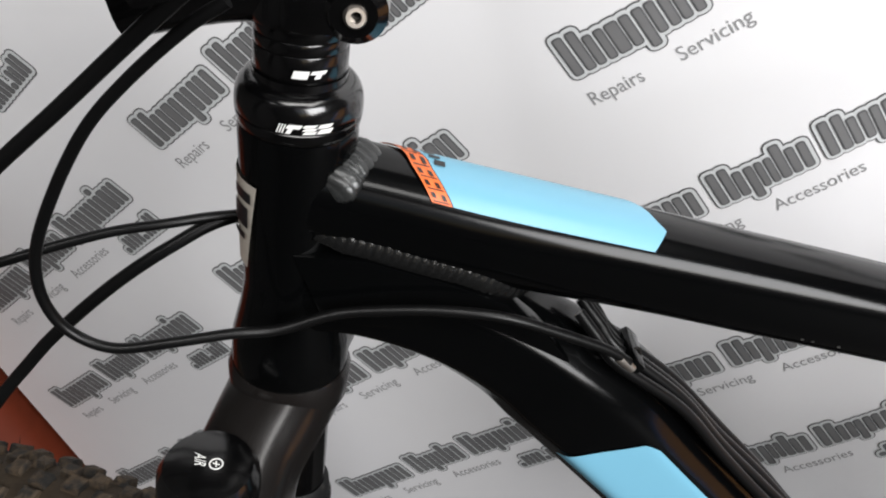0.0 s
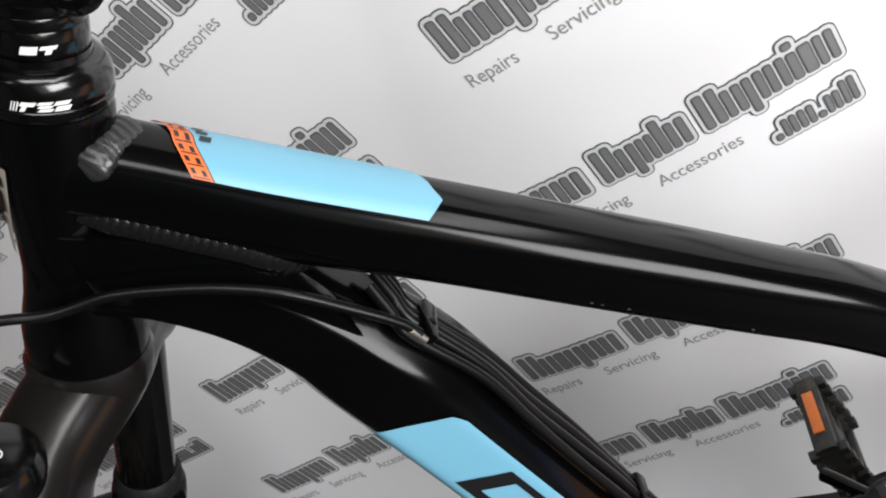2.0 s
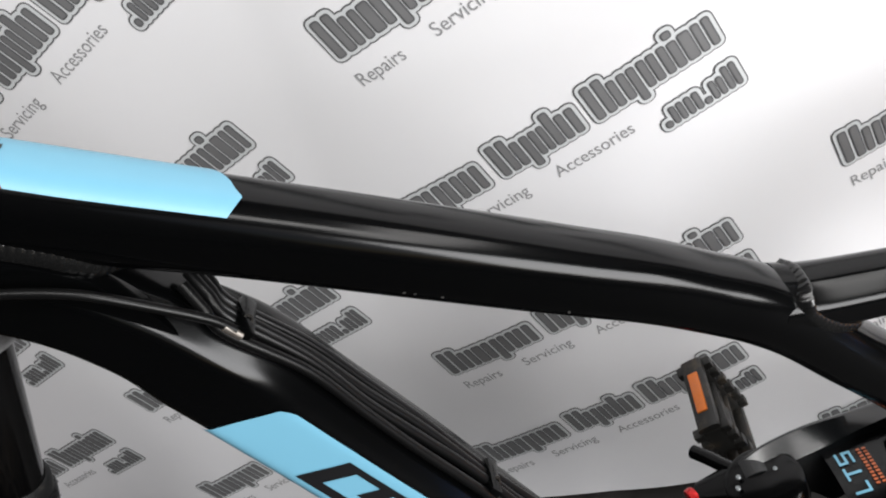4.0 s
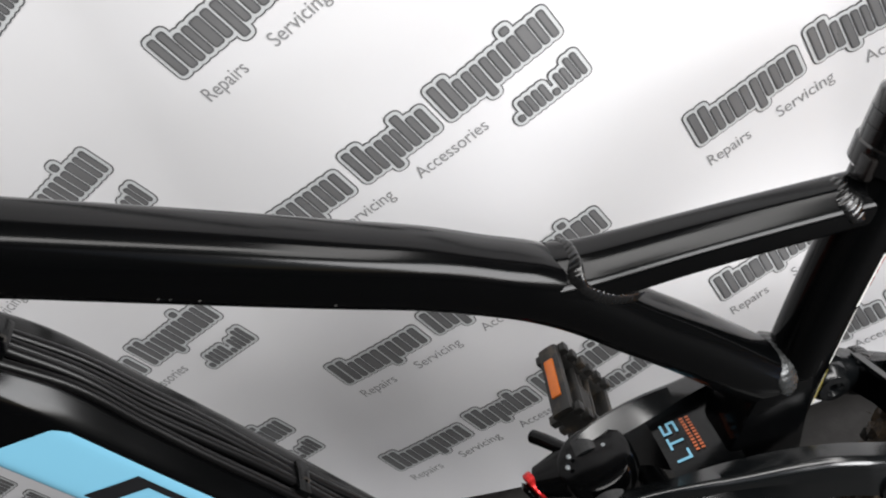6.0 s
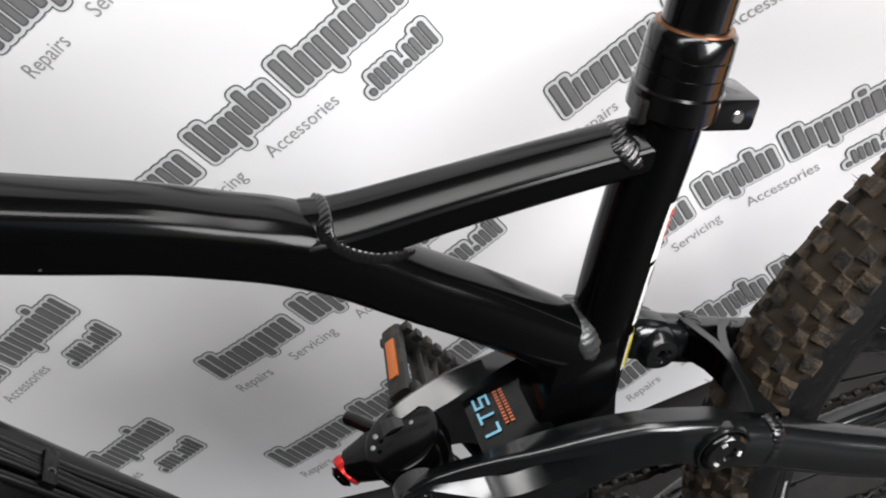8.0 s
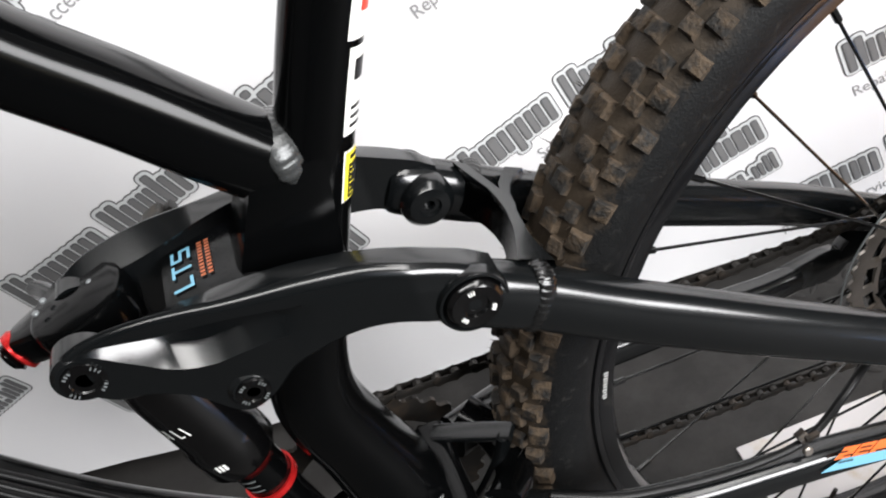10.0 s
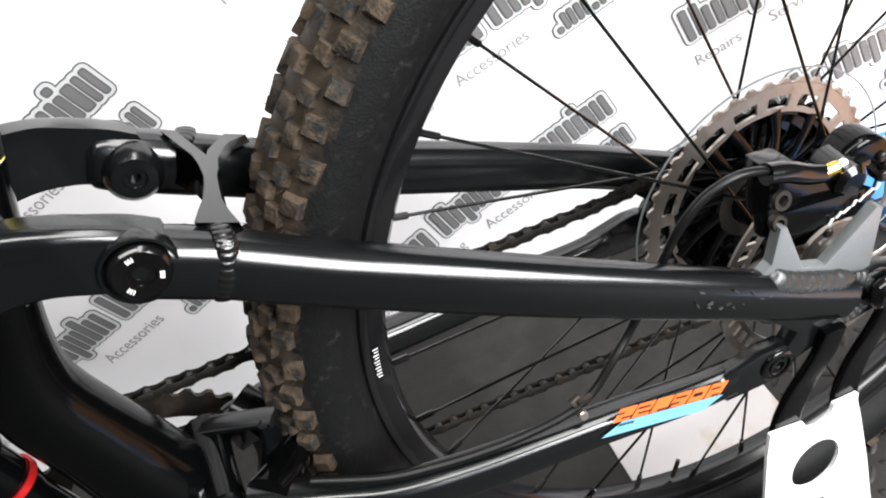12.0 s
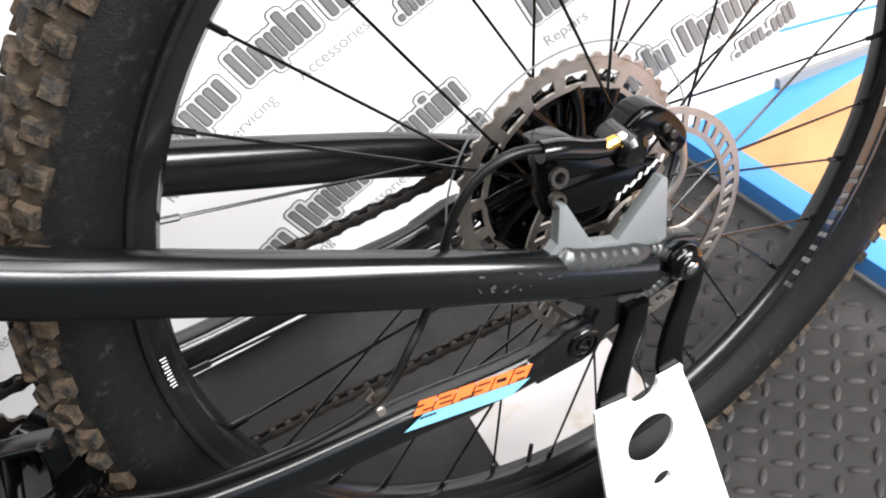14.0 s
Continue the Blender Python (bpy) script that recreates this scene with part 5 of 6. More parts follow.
# its front web, sloping down and forwards; black colour stands in for the shade
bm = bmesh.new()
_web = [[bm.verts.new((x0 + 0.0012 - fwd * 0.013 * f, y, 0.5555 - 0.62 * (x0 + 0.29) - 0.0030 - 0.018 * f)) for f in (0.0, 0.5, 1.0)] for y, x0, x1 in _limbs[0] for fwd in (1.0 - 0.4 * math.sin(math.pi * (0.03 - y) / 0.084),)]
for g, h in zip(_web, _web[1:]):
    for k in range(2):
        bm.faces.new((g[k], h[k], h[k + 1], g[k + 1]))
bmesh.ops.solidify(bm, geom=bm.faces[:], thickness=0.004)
part("bridge_shade_web", bm, PAINT, stay_bridge)
_fy = 0.0225
part("pivot_washer", lathe((-0.3245, _fy, 0.5555), (0, -1, 0), [(-0.004, 0), (-0.004, 0.0150), (0.004, 0.0140), (0.008, 0.0105), (0.0085, 0.0060), (0.0065, 0.0052), (0.0065, 0.0030), (0.003, 0.0028), (0.003, 0)], 32), ANOD, bike, "domed pivot washer on the far stay")

# ---------------------------------------------------------------- rocker links
def link_y(sign):
    return lambda x: Y0 + sign * (0.020 + 0.024 * min(1.0, max(0.0, (x + 0.50) / 0.15)))


# the forged link, from its front boss to the pivot: height of the inner top edge, the ridge, the pocket's upper and lower edges, the scoop's foot and the lower edge, and the pocket's depth
LINK = (
    (-0.498, 0.5960, 0.6010, 0.5985, 0.5980, 0.5975, 0.5840, 0.0), (-0.484, 0.5991, 0.6075, 0.6047, 0.6030, 0.6020, 0.5720, 0.0005), (-0.470, 0.6005, 0.6098, 0.6030, 0.5980, 0.5920, 0.5690, 0.0055), (-0.455, 0.6008, 0.6100, 0.6003, 0.5890, 0.5805, 0.5600, 0.0105),
    (-0.440, 0.6022, 0.6086, 0.5992, 0.5832, 0.5765, 0.5420, 0.0115), (-0.425, 0.6038, 0.6064, 0.5977, 0.5850, 0.5778, 0.5460, 0.0105), (-0.410, 0.6042, 0.6050, 0.5952, 0.5875, 0.5792, 0.5590, 0.0065), (-0.395, 0.6038, 0.6040, 0.5925, 0.5868, 0.5775, 0.5645, 0.0008),
    (-0.380, 0.6020, 0.6022, 0.5910, 0.5840, 0.5760, 0.5675, 0.0), (-0.365, 0.5990, 0.5996, 0.5885, 0.5815, 0.5735, 0.5660, 0.0), (-0.350, 0.5940, 0.5940, 0.5830, 0.5755, 0.5685, 0.5600, 0.0), (-0.337, 0.5865, 0.5872, 0.5765, 0.5690, 0.5615, 0.5525, 0.0), (-0.324, 0.5785, 0.5785, 0.5690, 0.5620, 0.5550, 0.5465, 0.0), (-0.314, 0.5700, 0.5690, 0.5610, 0.5550, 0.5490, 0.5420, 0.0))


def forged_link(yof, sign):
    bm = bmesh.new()
    rings = []
    for x, za, zb, zc, ze, zs, zf, deep in glide(LINK, 6):
        out, deep = yof(x) + sign * 0.0085, max(0.0, deep)
        soft = 0.0030 + 0.0035 * min(1.0, max(0.0, (x + 0.45) / 0.07))
        inn = -sign * 0.015
        turn = [(1 - math.sin(radians(t)), 1 - math.cos(radians(t))) for t in (0, 22, 45, 68, 90)]
        ys = [inn] + [-sign * soft * f for f, _ in turn] + [-sign * 0.0003, -sign * deep * 0.80, -sign * deep, -sign * deep * 0.85, 0.0, 0.0, -sign * 0.0015, inn]
        zs = [za] + [zb - soft * g for _, g in turn] + [zc, zc - 0.12 * (zc - ze), ze + 0.35 * (zc - ze), ze, zs, zf + 0.0020, zf, zf]
        rings.append([bm.verts.new((x, out + y, z)) for y, z in zip(ys, zs)])
    for a, b in zip(rings, rings[1:]):
        for k in range(len(a)):
            bm.faces.new((a[k], a[(k + 1) % len(a)], b[(k + 1) % len(a)], b[k]))
    bm.faces.new(rings[0])
    bm.faces.new(rings[-1][::-1])
    return bm


for near in (True, False):
    sign = -1 if near else 1
    yof = link_y(sign)
    link = part("rocker_link", forged_link(yof, sign), ANOD, bike, "charcoal forged rocker link with a scooped pocket", sharp=26)
    for name, x, z, r, lift in (("front_boss", -0.4890, 0.5905, 0.0135, 0.0088), ("mid_boss", -0.4315, 0.5545, 0.0108, 0.0095)):
        part(name, lathe((x, yof(x) - sign * 0.006, z), (0, sign, 0), [(0, 0), (0, r), (0.006 + lift - 0.002, r), (0.006 + lift, r - 0.002), (0.006 + lift, 0)], 32), ANOD, link)
        part("pivot_bolt", lathe((x, yof(x) + sign * lift, z), (0, sign, 0), [(0, 0), (0, r * 0.72), (0.0012, r * 0.69), (0.0014, r * 0.48), (0.0006, r * 0.44), (0.0006, r * 0.28), (-0.002, r * 0.26), (-0.002, 0)], 28), GLOSS, link, "black bolt head with pale print")
    px, pz = -0.3290, 0.5625
    py = Y0 + sign * 0.0545
    if near:
        part("pivot_boss", lathe((px, py, pz), (0, sign, 0), [(-0.006, 0.0), (-0.006, 0.0164), (-0.0014, 0.0164), (0.0004, 0.0156), (0.0006, 0.0146), (-0.0006, 0.0138), (-0.0030, 0.0136), (-0.0030, 0.0)], 44), ANOD, bike, "round charcoal pivot boss on the stay")
    bolt = part("main_pivot_bolt", lathe((px, py, pz), (0, sign, 0), [(-0.004, 0), (-0.004, 0.0125), (-0.001, 0.0134), (0.0006, 0.0130), (0.0018, 0.0124), (0.0030, 0.0110), (0.0026, 0.0060), (0.0014, 0.0055), (0.0014, 0.0032), (-0.003, 0.0030), (-0.003, 0)], 36), GLOSS, bike, "large gloss black pivot bolt with pale print")
    if near:
        for a0 in (205, 325, 85):
            bm = bmesh.new()
            for k in range(3):
                a = radians(a0 + 8 * k)
                box((px + 0.0080 * math.cos(a), py - 0.0032, pz + 0.0085 * math.sin(a)), (0.0018, 0.0008, 0.0005), bm, rot=Euler((0, -a, 0)).to_matrix())
            part("bolt_print", bm, WHITE_INK if a0 != 80 else GREYTAB, bolt)
        for x, z, r in ((-0.4890, 0.5905, 0.0082), (-0.4315, 0.5545, 0.0062)):
            bm = bmesh.new()
            for a0 in (20, 110, 200, 300):
                for k in range(3):
                    a = radians(a0 + 13 * k)
                    box((x + r * math.cos(a), yof(x) - 0.0108, z + r * math.sin(a)), (0.0014, 0.0006, 0.0005), bm, rot=Euler((0, -a, 0)).to_matrix())
            part("bolt_print", bm, GREYTAB, bike)

# bridge plate of the rocker with its printed mark
bm = bmesh.new()
g = [[bm.verts.new((x, y, 0.5985 - 0.10 * (x + 0.42) ** 2 * 20 - 0.35 * (y - Y0) ** 2 * 8)) for y in np.linspace(Y0 - 0.028, Y0 + 0.032, 9)] for x in np.linspace(-0.4490, -0.4080, 9)]
for i in range(8):
    for k in range(8):
        bm.faces.new((g[i][k], g[i + 1][k], g[i + 1][k + 1], g[i][k + 1]))
bmesh.ops.solidify(bm, geom=bm.faces[:], thickness=0.006)
part("rocker_bridge", bm, ANOD, bike, "charcoal rocker bridge with blue and orange print")


def bridge_mark(x0, x1, y0, y1, mat, name):
    z = lambda x, y: 0.5985 - 0.10 * (x + 0.42) ** 2 * 20 - 0.35 * (y - Y0) ** 2 * 8 + 0.0009
    bm = bmesh.new()
    bm.faces.new([bm.verts.new((x, y, z(x, y))) for x, y in ((x0, y0), (x1, y0), (x1, y1), (x0, y1))])
    return part(name, bm, mat, bike, smooth=False)


for x0, x1, u0, u1 in ((0.0, 1.0, 0.0, 0.06), (0.84, 1.0, 0.06, 0.24), (0.0, 0.16, 0.32, 0.62), (0.16, 1.0, 0.44, 0.50), (0.0, 0.16, 0.76, 1.0), (0.42, 0.58, 0.76, 0.94), (0.84, 1.0, 0.70, 0.94), (0.0, 0.58, 0.70, 0.76), (0.42, 1.0, 0.94, 1.0)):
    bridge_mark(-0.4440 + 0.0095 * x0, -0.4440 + 0.0095 * x1, -0.0235 + 0.029 * u0, -0.0235 + 0.029 * u1, BLUE, "blue_mark")
# small orange print, its colour darkened for the shade on the plate
for k in range(11):
    for x in (-0.4310, -0.4275):
        bridge_mark(x, x + 0.0022, -0.0205 + 0.0024 * k, -0.0190 + 0.0024 * k, ORANGE_SHADED, "orange_mark")

# ---------------------------------------------------------------- shock
shock_dir = Vector((0.0235, 0, -0.1635)).normalized()
shock_top = Vector((-0.4875, -0.0005, 0.5965))
shock = part("shock_head", lathe(shock_top, shock_dir, [(-0.006, 0), (-0.006, 0.0200), (-0.004, 0.0228), (0.000, 0.0238), (0.012, 0.0238), (0.018, 0.0215), (0.03, 0.0175), (0.05, 0.0172), (0.05, 0)], 44), PAINT, bike, "matt black shock air can head")
for dx, dy in ((0.008, 0.004), (-0.014, 0.005), (-0.017, -0.002)):
    part("head_screw", bead(shock_top + Vector((dx, dy, 0.0058)), shock_top + Vector((dx, dy, 0.0074)), 0.0016, 10), GREYTAB, shock)
part("lockout_lever", tube([(-0.496, 0.010, 0.5960, 0.0042), (-0.504, 0.022, 0.5920, 0.0044), (-0.511, 0.034, 0.5880, 0.0046), (-0.5170, 0.043, 0.5850, 0.0046)], 16, 4, side=(0, 0, 1)), PAINT, shock, "black lockout lever")
_kd = Vector((-0.86, -0.30, -0.22)).normalized()
bm = lathe((-0.5235, 0.0115, 0.5800), _kd, [(0, 0), (0, 0.0095), (0.0015, 0.0105), (0.005, 0.0105), (0.006, 0.0090), (0.006, 0)], 28)
part("rebound_knob", bm, REDANOD, shock, "red anodised rebound knob")
_k0 = Vector((-0.5235, 0.0115, 0.5800))
part("knob_cap", bead(_k0 + _kd * 0.006, _k0 + _kd * 0.011, 0.0078, 20, soft=0.35), PAINT, shock)
part("knob_neck", tube([(-0.490, 0.0030, 0.5900, 0.0215, 0.0105), (-0.505, 0.0065, 0.5870, 0.0165, 0.0100), (*_k0, 0.0095, 0.0092)], 28, 4, power=3.0, side=(0.25, 0.95, 0)), PAINT, shock)
body = part("shock_body", lathe(shock_top, shock_dir, [(0.045, 0), (0.045, 0.0185), (0.060, 0.0200), (0.102, 0.0200), (0.106, 0.0215), (0.128, 0.0215), (0.132, 0.0190), (0.138, 0.0165), (0.138, 0.0)], 44), GLOSS, bike, "gloss black shock can")
part("shock_shaft", lathe(shock_top, shock_dir, [(0.136, 0), (0.136, 0.0140), (0.168, 0.0140), (0.176, 0.0120), (0.225, 0.0120), (0.225, 0)], 36), PAINT, bike)
part("travel_ring", lathe(shock_top, shock_dir, [(0.160, 0.0142), (0.160, 0.0158), (0.164, 0.0158), (0.164, 0.0142)], 36, closed=True), REDANOD, bike, "red rubber travel ring")


def shock_mark(s0, s1, a0, a1, r, mat, name, skew=0.0):
    _, u, v = frame_of(shock_dir, (0, -1, 0))
    bm = bmesh.new()
    n = 5
    rows = [[bm.verts.new(shock_top + shock_dir * s + (u * math.cos(radians(a0 + (a1 - a0) * k / n + sk)) + v * math.sin(radians(a0 + (a1 - a0) * k / n + sk))) * r) for k in range(n + 1)] for s, sk in ((s0, 0), (s1, skew))]
    for k in range(n):
        bm.faces.new((rows[0][k], rows[0][k + 1], rows[1][k + 1], rows[1][k]))
    return part(name, bm, mat, body, smooth=False)


for k in range(5):
    shock_mark(0.076, 0.084, 66 - 14 * k, 68.5 - 14 * k, 0.0203, WHITE_INK, "pale_mark", -5)
    if k % 2:
        shock_mark(0.083, 0.084, 56 - 14 * k, 62 - 14 * k, 0.0203, WHITE_INK, "pale_mark")
for k in range(3):
    shock_mark(0.112, 0.117, 4 + 6 * k, 8 + 6 * k, 0.0218, WHITE_INK, "pale_mark")
    shock_mark(0.143 + 0.005 * k, 0.1440 + 0.005 * k, 5, 40, 0.0143, GREYTAB, "print_bar")

# ---------------------------------------------------------------- drivetrain
BB = Vector((-0.420, 0.0, 0.335))
ring = part("chainring", toothed(0.058, 0.078, 36, 0.0035, 0.040, 0.003), DARKSTEEL, bike, "dark chainring")
ring.location = BB
for k in range(4):
    a = radians(90 * k + 20)
    part("ring_arm", tube([(0.015 * math.cos(a), 0.046, 0.015 * math.sin(a), 0.004, 0.011), (0.062 * math.cos(a), 0.044, 0.062 * math.sin(a), 0.003, 0.007)], 12, 1), PAINT, ring)
crank_way = Vector((-0.033, 0, 0.155)).normalized()
part("crank", tube([(*(BB + Vector((0, 0.060, 0))), 0.011, 0.017), (*(BB + Vector((0, 0.066, 0)) + crank_way * 0.05), 0.008, 0.014), (*(BB + Vector((0, 0.078, 0)) + crank_way * 0.13), 0.0075, 0.0125), (*(BB + Vector((0, 0.082, 0)) + crank_way * 0.172), 0.0075, 0.0125)], 20, 5, power=2.8), PAINT, bike, "black crank arm")
part("crank", tube([(*(BB + Vector((0, -0.075, 0))), 0.011, 0.017), (*(BB + Vector((0, -0.082, 0)) - crank_way * 0.05), 0.008, 0.014), (*(BB + Vector((0, -0.094, 0)) - crank_way * 0.172), 0.0075, 0.0125)], 20, 5, power=2.8), PAINT, bike, "black crank arm")


def chain(points, n):
    """Links along a line: paired side plates and rollers, joined."""
    p = glide([(*q, 0) for q in points], 10)[:, :3]
    d = np.r_[0, np.cumsum(np.linalg.norm(np.diff(p, axis=0), axis=1))]
    bm = bmesh.new()
    at = lambda s: Vector([np.interp(s, d, p[:, k]) for k in range(3)])
    for i in range(n):
        a, b = at(d[-1] * i / n), at(d[-1] * (i + 1) / n)
        for s in (-1, 1):
            o = Vector((0, s * (0.0032 if i % 2 else 0.0022), 0))
            tube([(*(a + o - (b - a) * 0.22), 0.0006, 0.0022), (*(a + o), 0.0006, 0.0042), (*((a + b) / 2 + o), 0.0006, 0.0030), (*(b + o), 0.0006, 0.0042), (*(b + o + (b - a) * 0.22), 0.0006, 0.0022)], 8, 1, bm=bm)
        rod(a + Vector((0, -0.0022, 0)), a + Vector((0, 0.0022, 0)), 0.0036, 8, bm)
    return part("chain", bm, DARKSTEEL, bike, "dark oily bicycle chain")


chain([(-0.445, 0.042, 0.409), (-0.420, 0.042, 0.4125), (-0.394, 0.043, 0.4085), (-0.342, 0.044, 0.400), (-0.25, 0.045, 0.389), (-0.152, 0.046, 0.378), (-0.059, 0.047, 0.367), (-0.02, 0.048, 0.372), (0.012, 0.048, 0.382)], 36)
chain([(-0.435, 0.042, 0.258), (-0.40, 0.042, 0.259), (-0.265, 0.043, 0.249), (-0.21, 0.043, 0.241), (-0.14, 0.044, 0.226), (-0.04, 0.046, 0.206), (0.02, 0.048, 0.19)], 37)
part("main_pivot_block", tube([(-0.374, -0.042, 0.382, 0.012, 0.013), (-0.374, Y0, 0.382, 0.011, 0.012), (-0.374, 0.020, 0.382, 0.012, 0.013)], 28, 3, power=2.6, side=(1, 0, 0)), PAINT, bike)
part("swingarm_bridge", tube([(-0.350, -0.048, 0.385, 0.009, 0.012), (-0.338, -0.030, 0.374, 0.009, 0.012), (-0.334, Y0, 0.371, 0.009, 0.012), (-0.338, 0.010, 0.374, 0.009, 0.012), (-0.350, 0.026, 0.385, 0.009, 0.012)], 24, 5, power=2.6, side=(0, 0, 1)), PAINT, bike)
part("main_pivot_cap", lathe((-0.374, -0.042, 0.382), (0, -1, 0), [(-0.004, 0), (-0.004, 0.011), (0.003, 0.0105), (0.005, 0.0085), (0.005, 0.005), (0.003, 0.004), (0.003, 0)], 28), ANOD, bike)
bracket = part("derailleur_bracket", tube([(-0.382, 0.020, 0.3890, 0.0065, 0.0022), (-0.358, 0.002, 0.3975, 0.0065, 0.0022), (-0.3285, -0.0205, 0.4065, 0.0065, 0.0022)], 16, 3, power=4, side=(0.5, 0.8, 0)), ANOD, bike, "grey front derailleur bracket")
part("bracket_leg", tube([(-0.377, 0.016, 0.392, 0.0070, 0.0030), (-0.380, 0.012, 0.370, 0.0070, 0.0030), (-0.388, 0.008, 0.335, 0.0065, 0.0030)], 16, 3, power=4, side=(0.8, 0.5, 0)), ANOD, bracket)
part("bracket_leg", tube([(-0.332, -0.019, 0.406, 0.0075, 0.0030), (-0.340, -0.014, 0.380, 0.0070, 0.0030), (-0.363, -0.004, 0.334, 0.0065, 0.0030)], 16, 3, power=4, side=(0.8, 0.5, 0)), ANOD, bracket)
weld([(-0.385, -0.034, 0.392), (-0.378, -0.035, 0.388), (-0.374, -0.036, 0.386)], 0.004, bike, 4, WELD_BRIGHT, 0.2)
bm = tube([(0.012, 0.062, 0.305, 0.006, 0.012), (0.022, 0.064, 0.265, 0.006, 0.012), (0.020, 0.060, 0.225, 0.004, 0.010), (0.008, 0.056, 0.190, 0.004, 0.010)], 16, 5)
part("rear_derailleur", bm, PAINT, bike, "black rear derailleur")


# pedal on the far crank, standing nearly upright
def pedal():
    m = Matrix.Translation((-0.4706, 0.134, 0.4905)) @ Euler((radians(0), radians(66), radians(-8))).to_matrix().to_4x4() @ Matrix.Diagonal((0.74, 0.76, 0.80, 1))
    body = part("pedal", box((0, 0, 0), (0.020, 0.030, 0.014), bevel=0.003), PLASTIC, bike, "dirty black plastic pedal with orange reflectors")
    body.matrix_local = m
    for s in (-1, 1):
        part("pedal_side", tube([(-0.044, s * 0.040, 0, 0.006, 0.011), (0.044, s * 0.040, 0, 0.006, 0.011)], 12, 1, power=3.5), PLASTIC, body)
        part("pedal_end", tube([(s * 0.046, -0.044, 0, 0.011, 0.006), (s * 0.046, 0.044, 0, 0.011, 0.006)], 12, 1, power=3.5, side=(0, 0, 1)), PLASTIC, body)
        bm = bmesh.new()
        for k in range(6):
            for t in (-1, 1):
                box((-0.040 + 0.016 * k, s * 0.041, t * 0.013), (0.0095, 0.011, 0.010), bm, bevel=0.0015)
        part("pedal_teeth", bm, PLASTIC, body)
        part("reflector", box((s * 0.0522, 0, 0), (0.003, 0.050, 0.0105), bevel=0.001), REFLECT, body, "orange pedal reflector")
        part("pedal_rib", tube([(s * 0.008, -0.040, 0, 0.004, 0.008), (s * 0.014, 0.040, 0, 0.004, 0.008)], 10, 1), PLASTIC, body)
    part("pedal_axle", rod((0, -0.078, 0), (0, 0.04, 0), 0.006, 14), DARKSTEEL, body)


pedal()

# ---------------------------------------------------------------- rear brake
cal = part("brake_caliper", plate([(-0.042, 0.448), (-0.026, 0.444), (-0.010, 0.424), (0.012, 0.408), (0.020, 0.400), (0.010, 0.392), (-0.018, 0.394), (-0.044, 0.410)], lambda x: -0.062, 0.022, 0.005), PAINT, bike, "black hydraulic brake caliper")
part("caliper_body", tube([(0.007, -0.056, 0.404, 0.008, 0.007), (0.017, -0.056, 0.416, 0.010, 0.008), (0.028, -0.056, 0.418, 0.011, 0.009), (0.039, -0.056, 0.408, 0.010, 0.008), (0.046, -0.057, 0.394, 0.009, 0.007), (0.046, -0.057, 0.384, 0.006, 0.005)], 28, 6, power=4.0), PAINT, cal)
part("caliper_piston", bead((0.008, -0.050, 0.415), (0.008, -0.078, 0.413), 0.0105, 24, soft=0.3), GLOSS, cal)
part("caliper_arm", tube([(-0.043, -0.071, 0.446, 0.006, 0.006), (-0.030, -0.071, 0.440, 0.006, 0.006), (-0.014, -0.070, 0.428, 0.005, 0.006), (0.006, -0.068, 0.418, 0.005, 0.005), (0.026, -0.064, 0.412, 0.005, 0.005)], 18, 5), GLOSS, cal)
part("bleed_screw", bead((-0.008, -0.070, 0.4245), (0.003, -0.071, 0.4245), 0.0040, 12), GOLD, cal, "brass bleed screw")
part("screw_collar", bead((0.003, -0.071, 0.4245), (0.008, -0.071, 0.4250), 0.0030, 12), CHROME, cal)
part("banjo_ring", lathe((-0.040, -0.078, 0.431), (0.1, -0.95, 0.25), [(0, 0.0030), (0, 0.0058), (0.0025, 0.0056), (0.0025, 0.0032)], 22, closed=True), DARKSTEEL, cal)
for x, z in ((0.037, 0.409), (0.041, 0.402), (0.039, 0.394)):
    part("caliper_bolt", bead((x, -0.064, z), (x, -0.0685, z), 0.0032, 12), DARKSTEEL, cal)
part("mount_adapter", plate([(-0.052, 0.424), (0.016, 0.405), (0.024, 0.398), (0.010, 0.388), (-0.030, 0.398), (-0.052, 0.410)], lambda x: -0.074, 0.008, 0.002), PAINT, cal)
part("mount_bolt", lathe((-0.045, -0.080, 0.420), (-0.1, -0.9, 0.3), [(0, 0), (0, 0.0048), (0.004, 0.0048), (0.005, 0.0040), (0.005, 0.0026), (0.002, 0.0026), (0.002, 0)], 18), DARKSTEEL, cal)
for k in range(7):
    f = k / 6
    part("pale_mark", box((-0.008 + 0.031 * f, -0.0790, 0.3955 + 0.0075 * f + 0.0008 * (k % 2)), (0.0020, 0.0006, 0.0052), rot=Euler((0.3, radians(12 + 14 * (k % 3)), 0)).to_matrix()), WHITE_INK, cal)
cable([(-0.034, -0.071, 0.442), (-0.048, -0.071, 0.451), (-0.063, -0.071, 0.455), (-0.080, -0.070, 0.451), (-0.096, -0.070, 0.439), (-0.108, -0.069, 0.421), (-0.120, -0.068, 0.40), (-0.135, -0.070, 0.384), (-0.148, -0.074, 0.376), (-0.166, -0.078, 0.364), (-0.184, -0.080, 0.360), (-0.210, -0.079, 0.360), (-0.236, -0.077, 0.363), (-0.262, -0.074, 0.368), (-0.290, -0.070, 0.376), (-0.325, -0.060, 0.391)], 0.0026, "brake_hose", bike, "black rear brake hose")
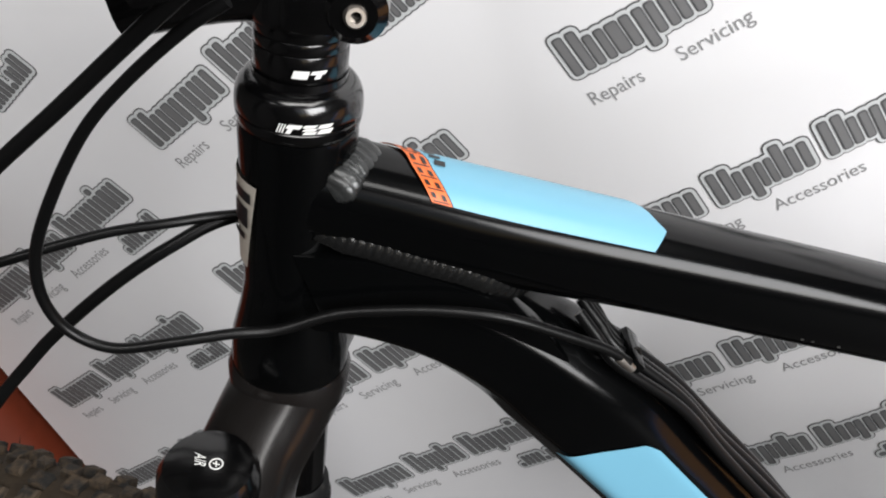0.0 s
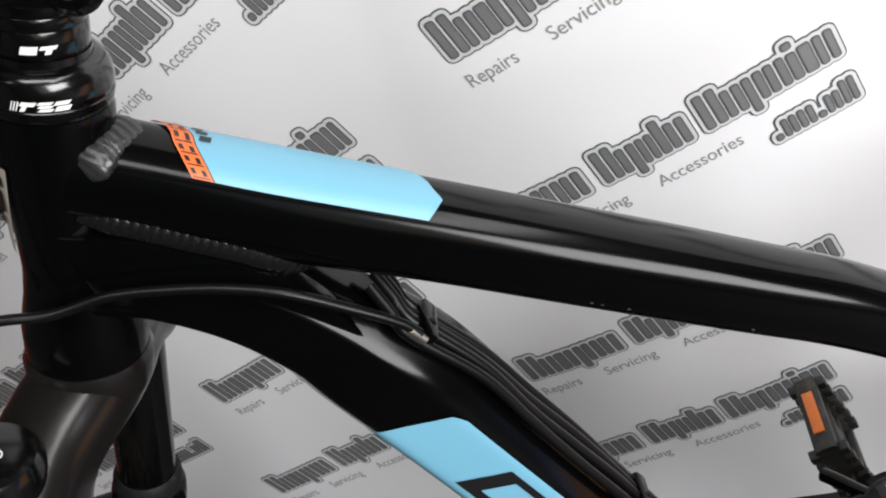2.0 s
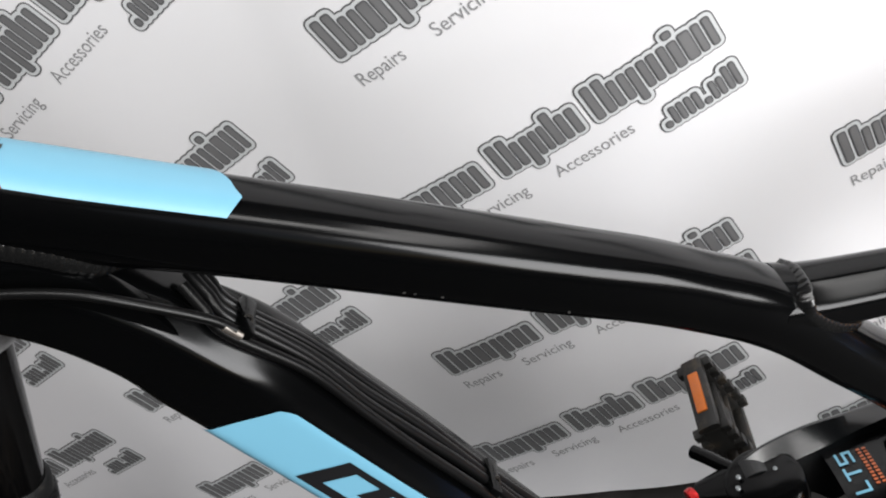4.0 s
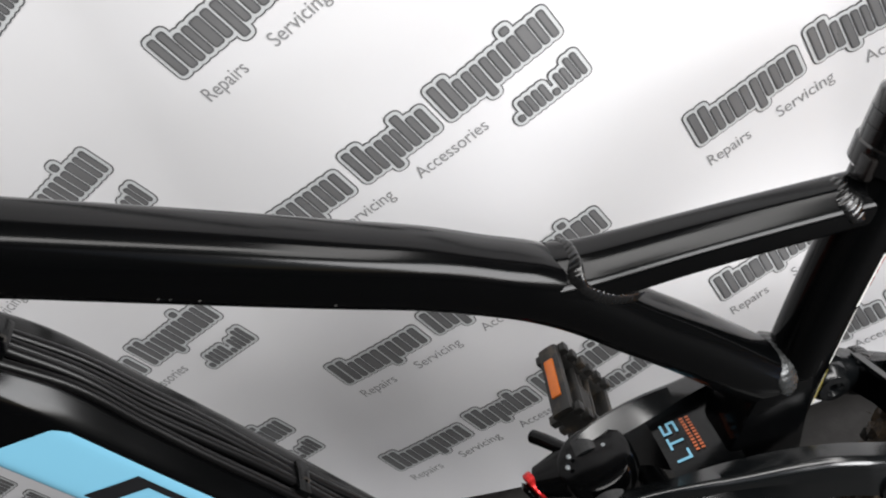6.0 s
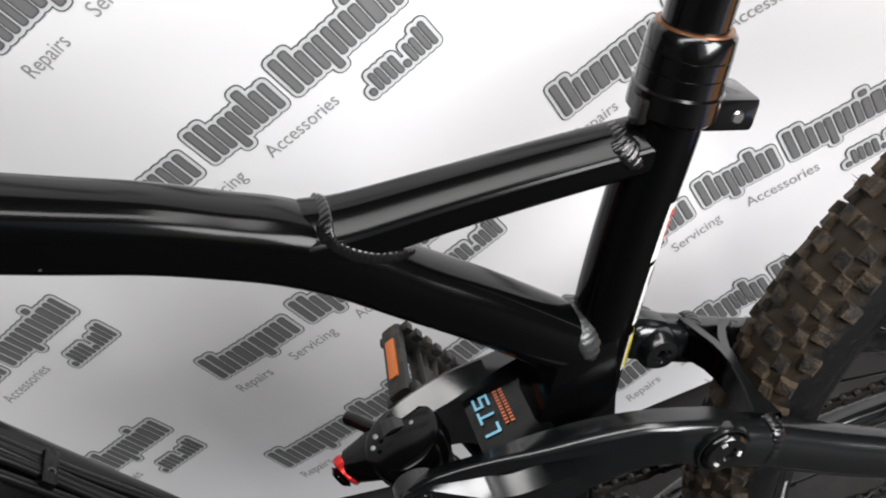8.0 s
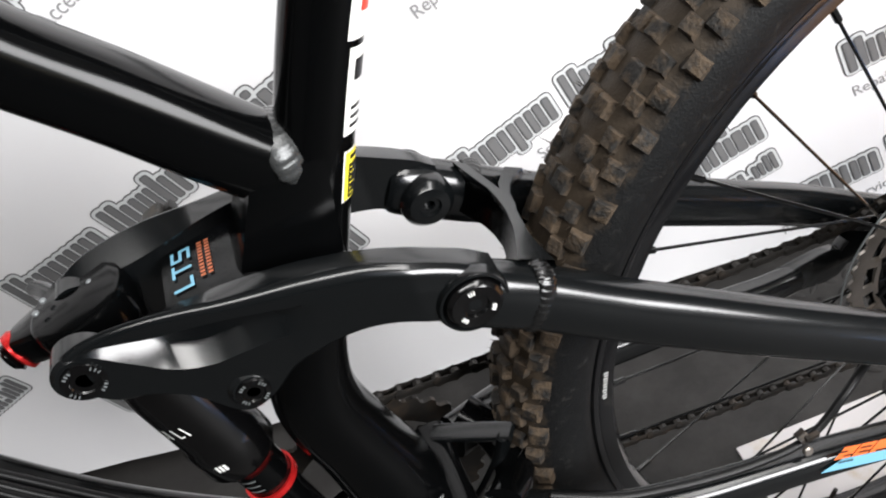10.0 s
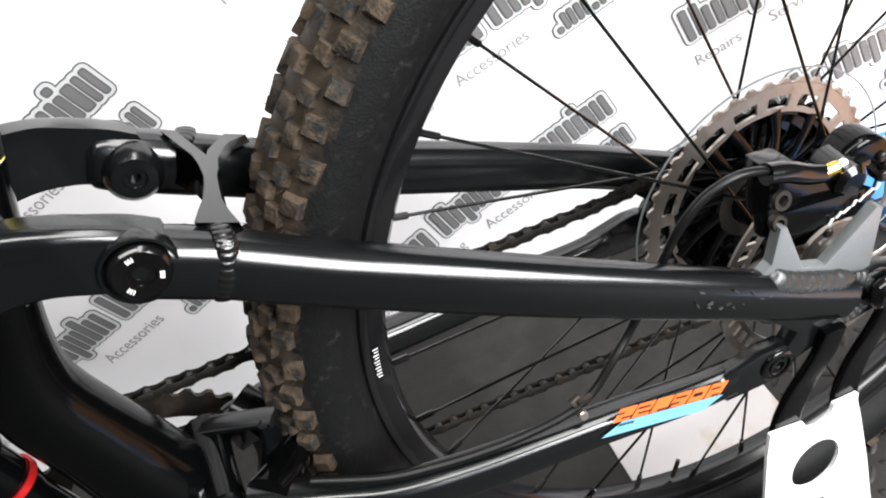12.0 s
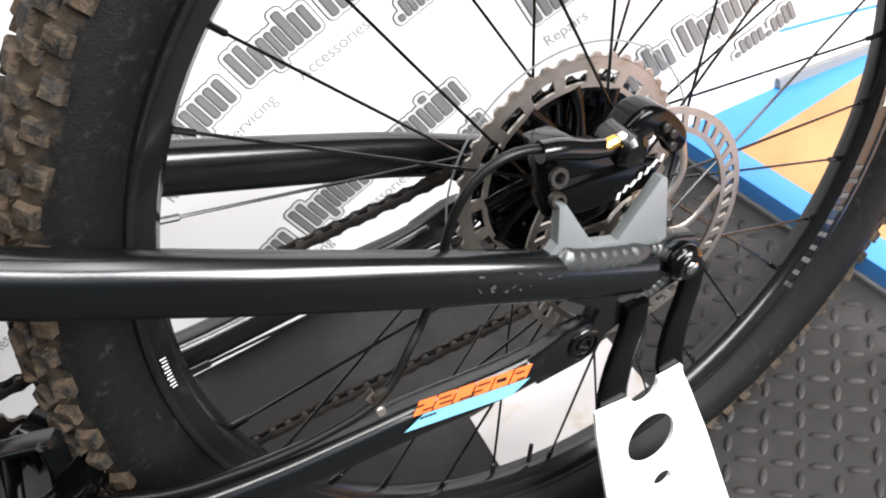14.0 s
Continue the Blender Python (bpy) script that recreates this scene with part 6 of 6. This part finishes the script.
clip = part("hose_clip", lathe((-0.178, -0.0795, 0.3665), (-0.9, -0.1, -0.3), [(-0.003, 0.0026), (-0.003, 0.0040), (0.003, 0.0040), (0.003, 0.0026)], 16, closed=True), DARKSTEEL, bike, "grey hose clip")
part("clip_screw", bead((-0.178, -0.083, 0.358), (-0.178, -0.0865, 0.359), 0.0030, 12), STEEL, clip)
part("clip_wing", box((-0.174, -0.083, 0.368), (0.009, 0.003, 0.004), bevel=0.001), DARKSTEEL, clip)

# ---------------------------------------------------------------- stand
stand = new("bike_stand")
stand.location = (-0.012, -0.088, 0.0)
tagged(stand, "white steel bike stand with black hooks, standing on the floor", "stand")


def stand_plate():
    """The upright sheet with a notch at its top and oval and round holes."""
    bm = bmesh.new()
    n = 48
    hole = [bm.verts.new((-0.0118 + 0.0202 * math.cos(a), 0, 0.1715 + 0.0272 * math.sin(a))) for a in (2 * math.pi * k / n for k in range(n))]
    small = [bm.verts.new((-0.0095 + 0.0080 * math.cos(2 * math.pi * k / 20), 0, 0.1116 + 0.0092 * math.sin(2 * math.pi * k / 20))) for k in range(20)]
    pts = [(0.0030, 0.2325), (0.0010, 0.2260), (-0.0040, 0.2200), (-0.0110, 0.2180), (-0.0170, 0.2205), (-0.0212, 0.2306), (-0.0340, 0.2350), (-0.0480, 0.2392), (-0.0512, 0.2150), (-0.0570, 0.136), (-0.0615, 0.070), (-0.0660, 0.004), (0.0500, 0.004), (0.0445, 0.052), (0.0353, 0.1353), (0.0262, 0.2000), (0.0225, 0.2220), (0.0229, 0.2290)]
    outer = [bm.verts.new((x, 0, z)) for x, z in pts]
    edges = [bm.edges.new((a, b)) for loop in (hole, outer, small) for a, b in zip(loop, loop[1:] + loop[:1])]
    bmesh.ops.triangle_fill(bm, use_beauty=True, use_dissolve=False, edges=edges)
    faces = bm.faces[:]
    res = bmesh.ops.extrude_face_region(bm, geom=faces)
    for v in res["geom"]:
        if isinstance(v, bmesh.types.BMVert):
            v.co.y += 0.003
    return bm


part("upright_plate", stand_plate(), STAND_WHITE, stand, "white plate with oval hole", smooth=False)
for x0, x1, top in ((-0.0428, -0.0200, -0.0130), (0.0065, 0.0270, 0.0300)):
    c, w = (x0 + x1) / 2, (x1 - x0) / 2
    part("hook_arm", tube([(c, 0.0065, 0.195, w, 0.003), (c, 0.0065, 0.232, w, 0.003), ((c + top) / 2, 0.003, 0.268, w * 0.95, 0.003), (top, -0.005, 0.304, w * 0.85, 0.003), (top + 0.006, -0.008, 0.328, w * 0.7, 0.003)], 16, 3, power=6, side=(1, 0, 0)), PAINT, stand, "black hook arm")
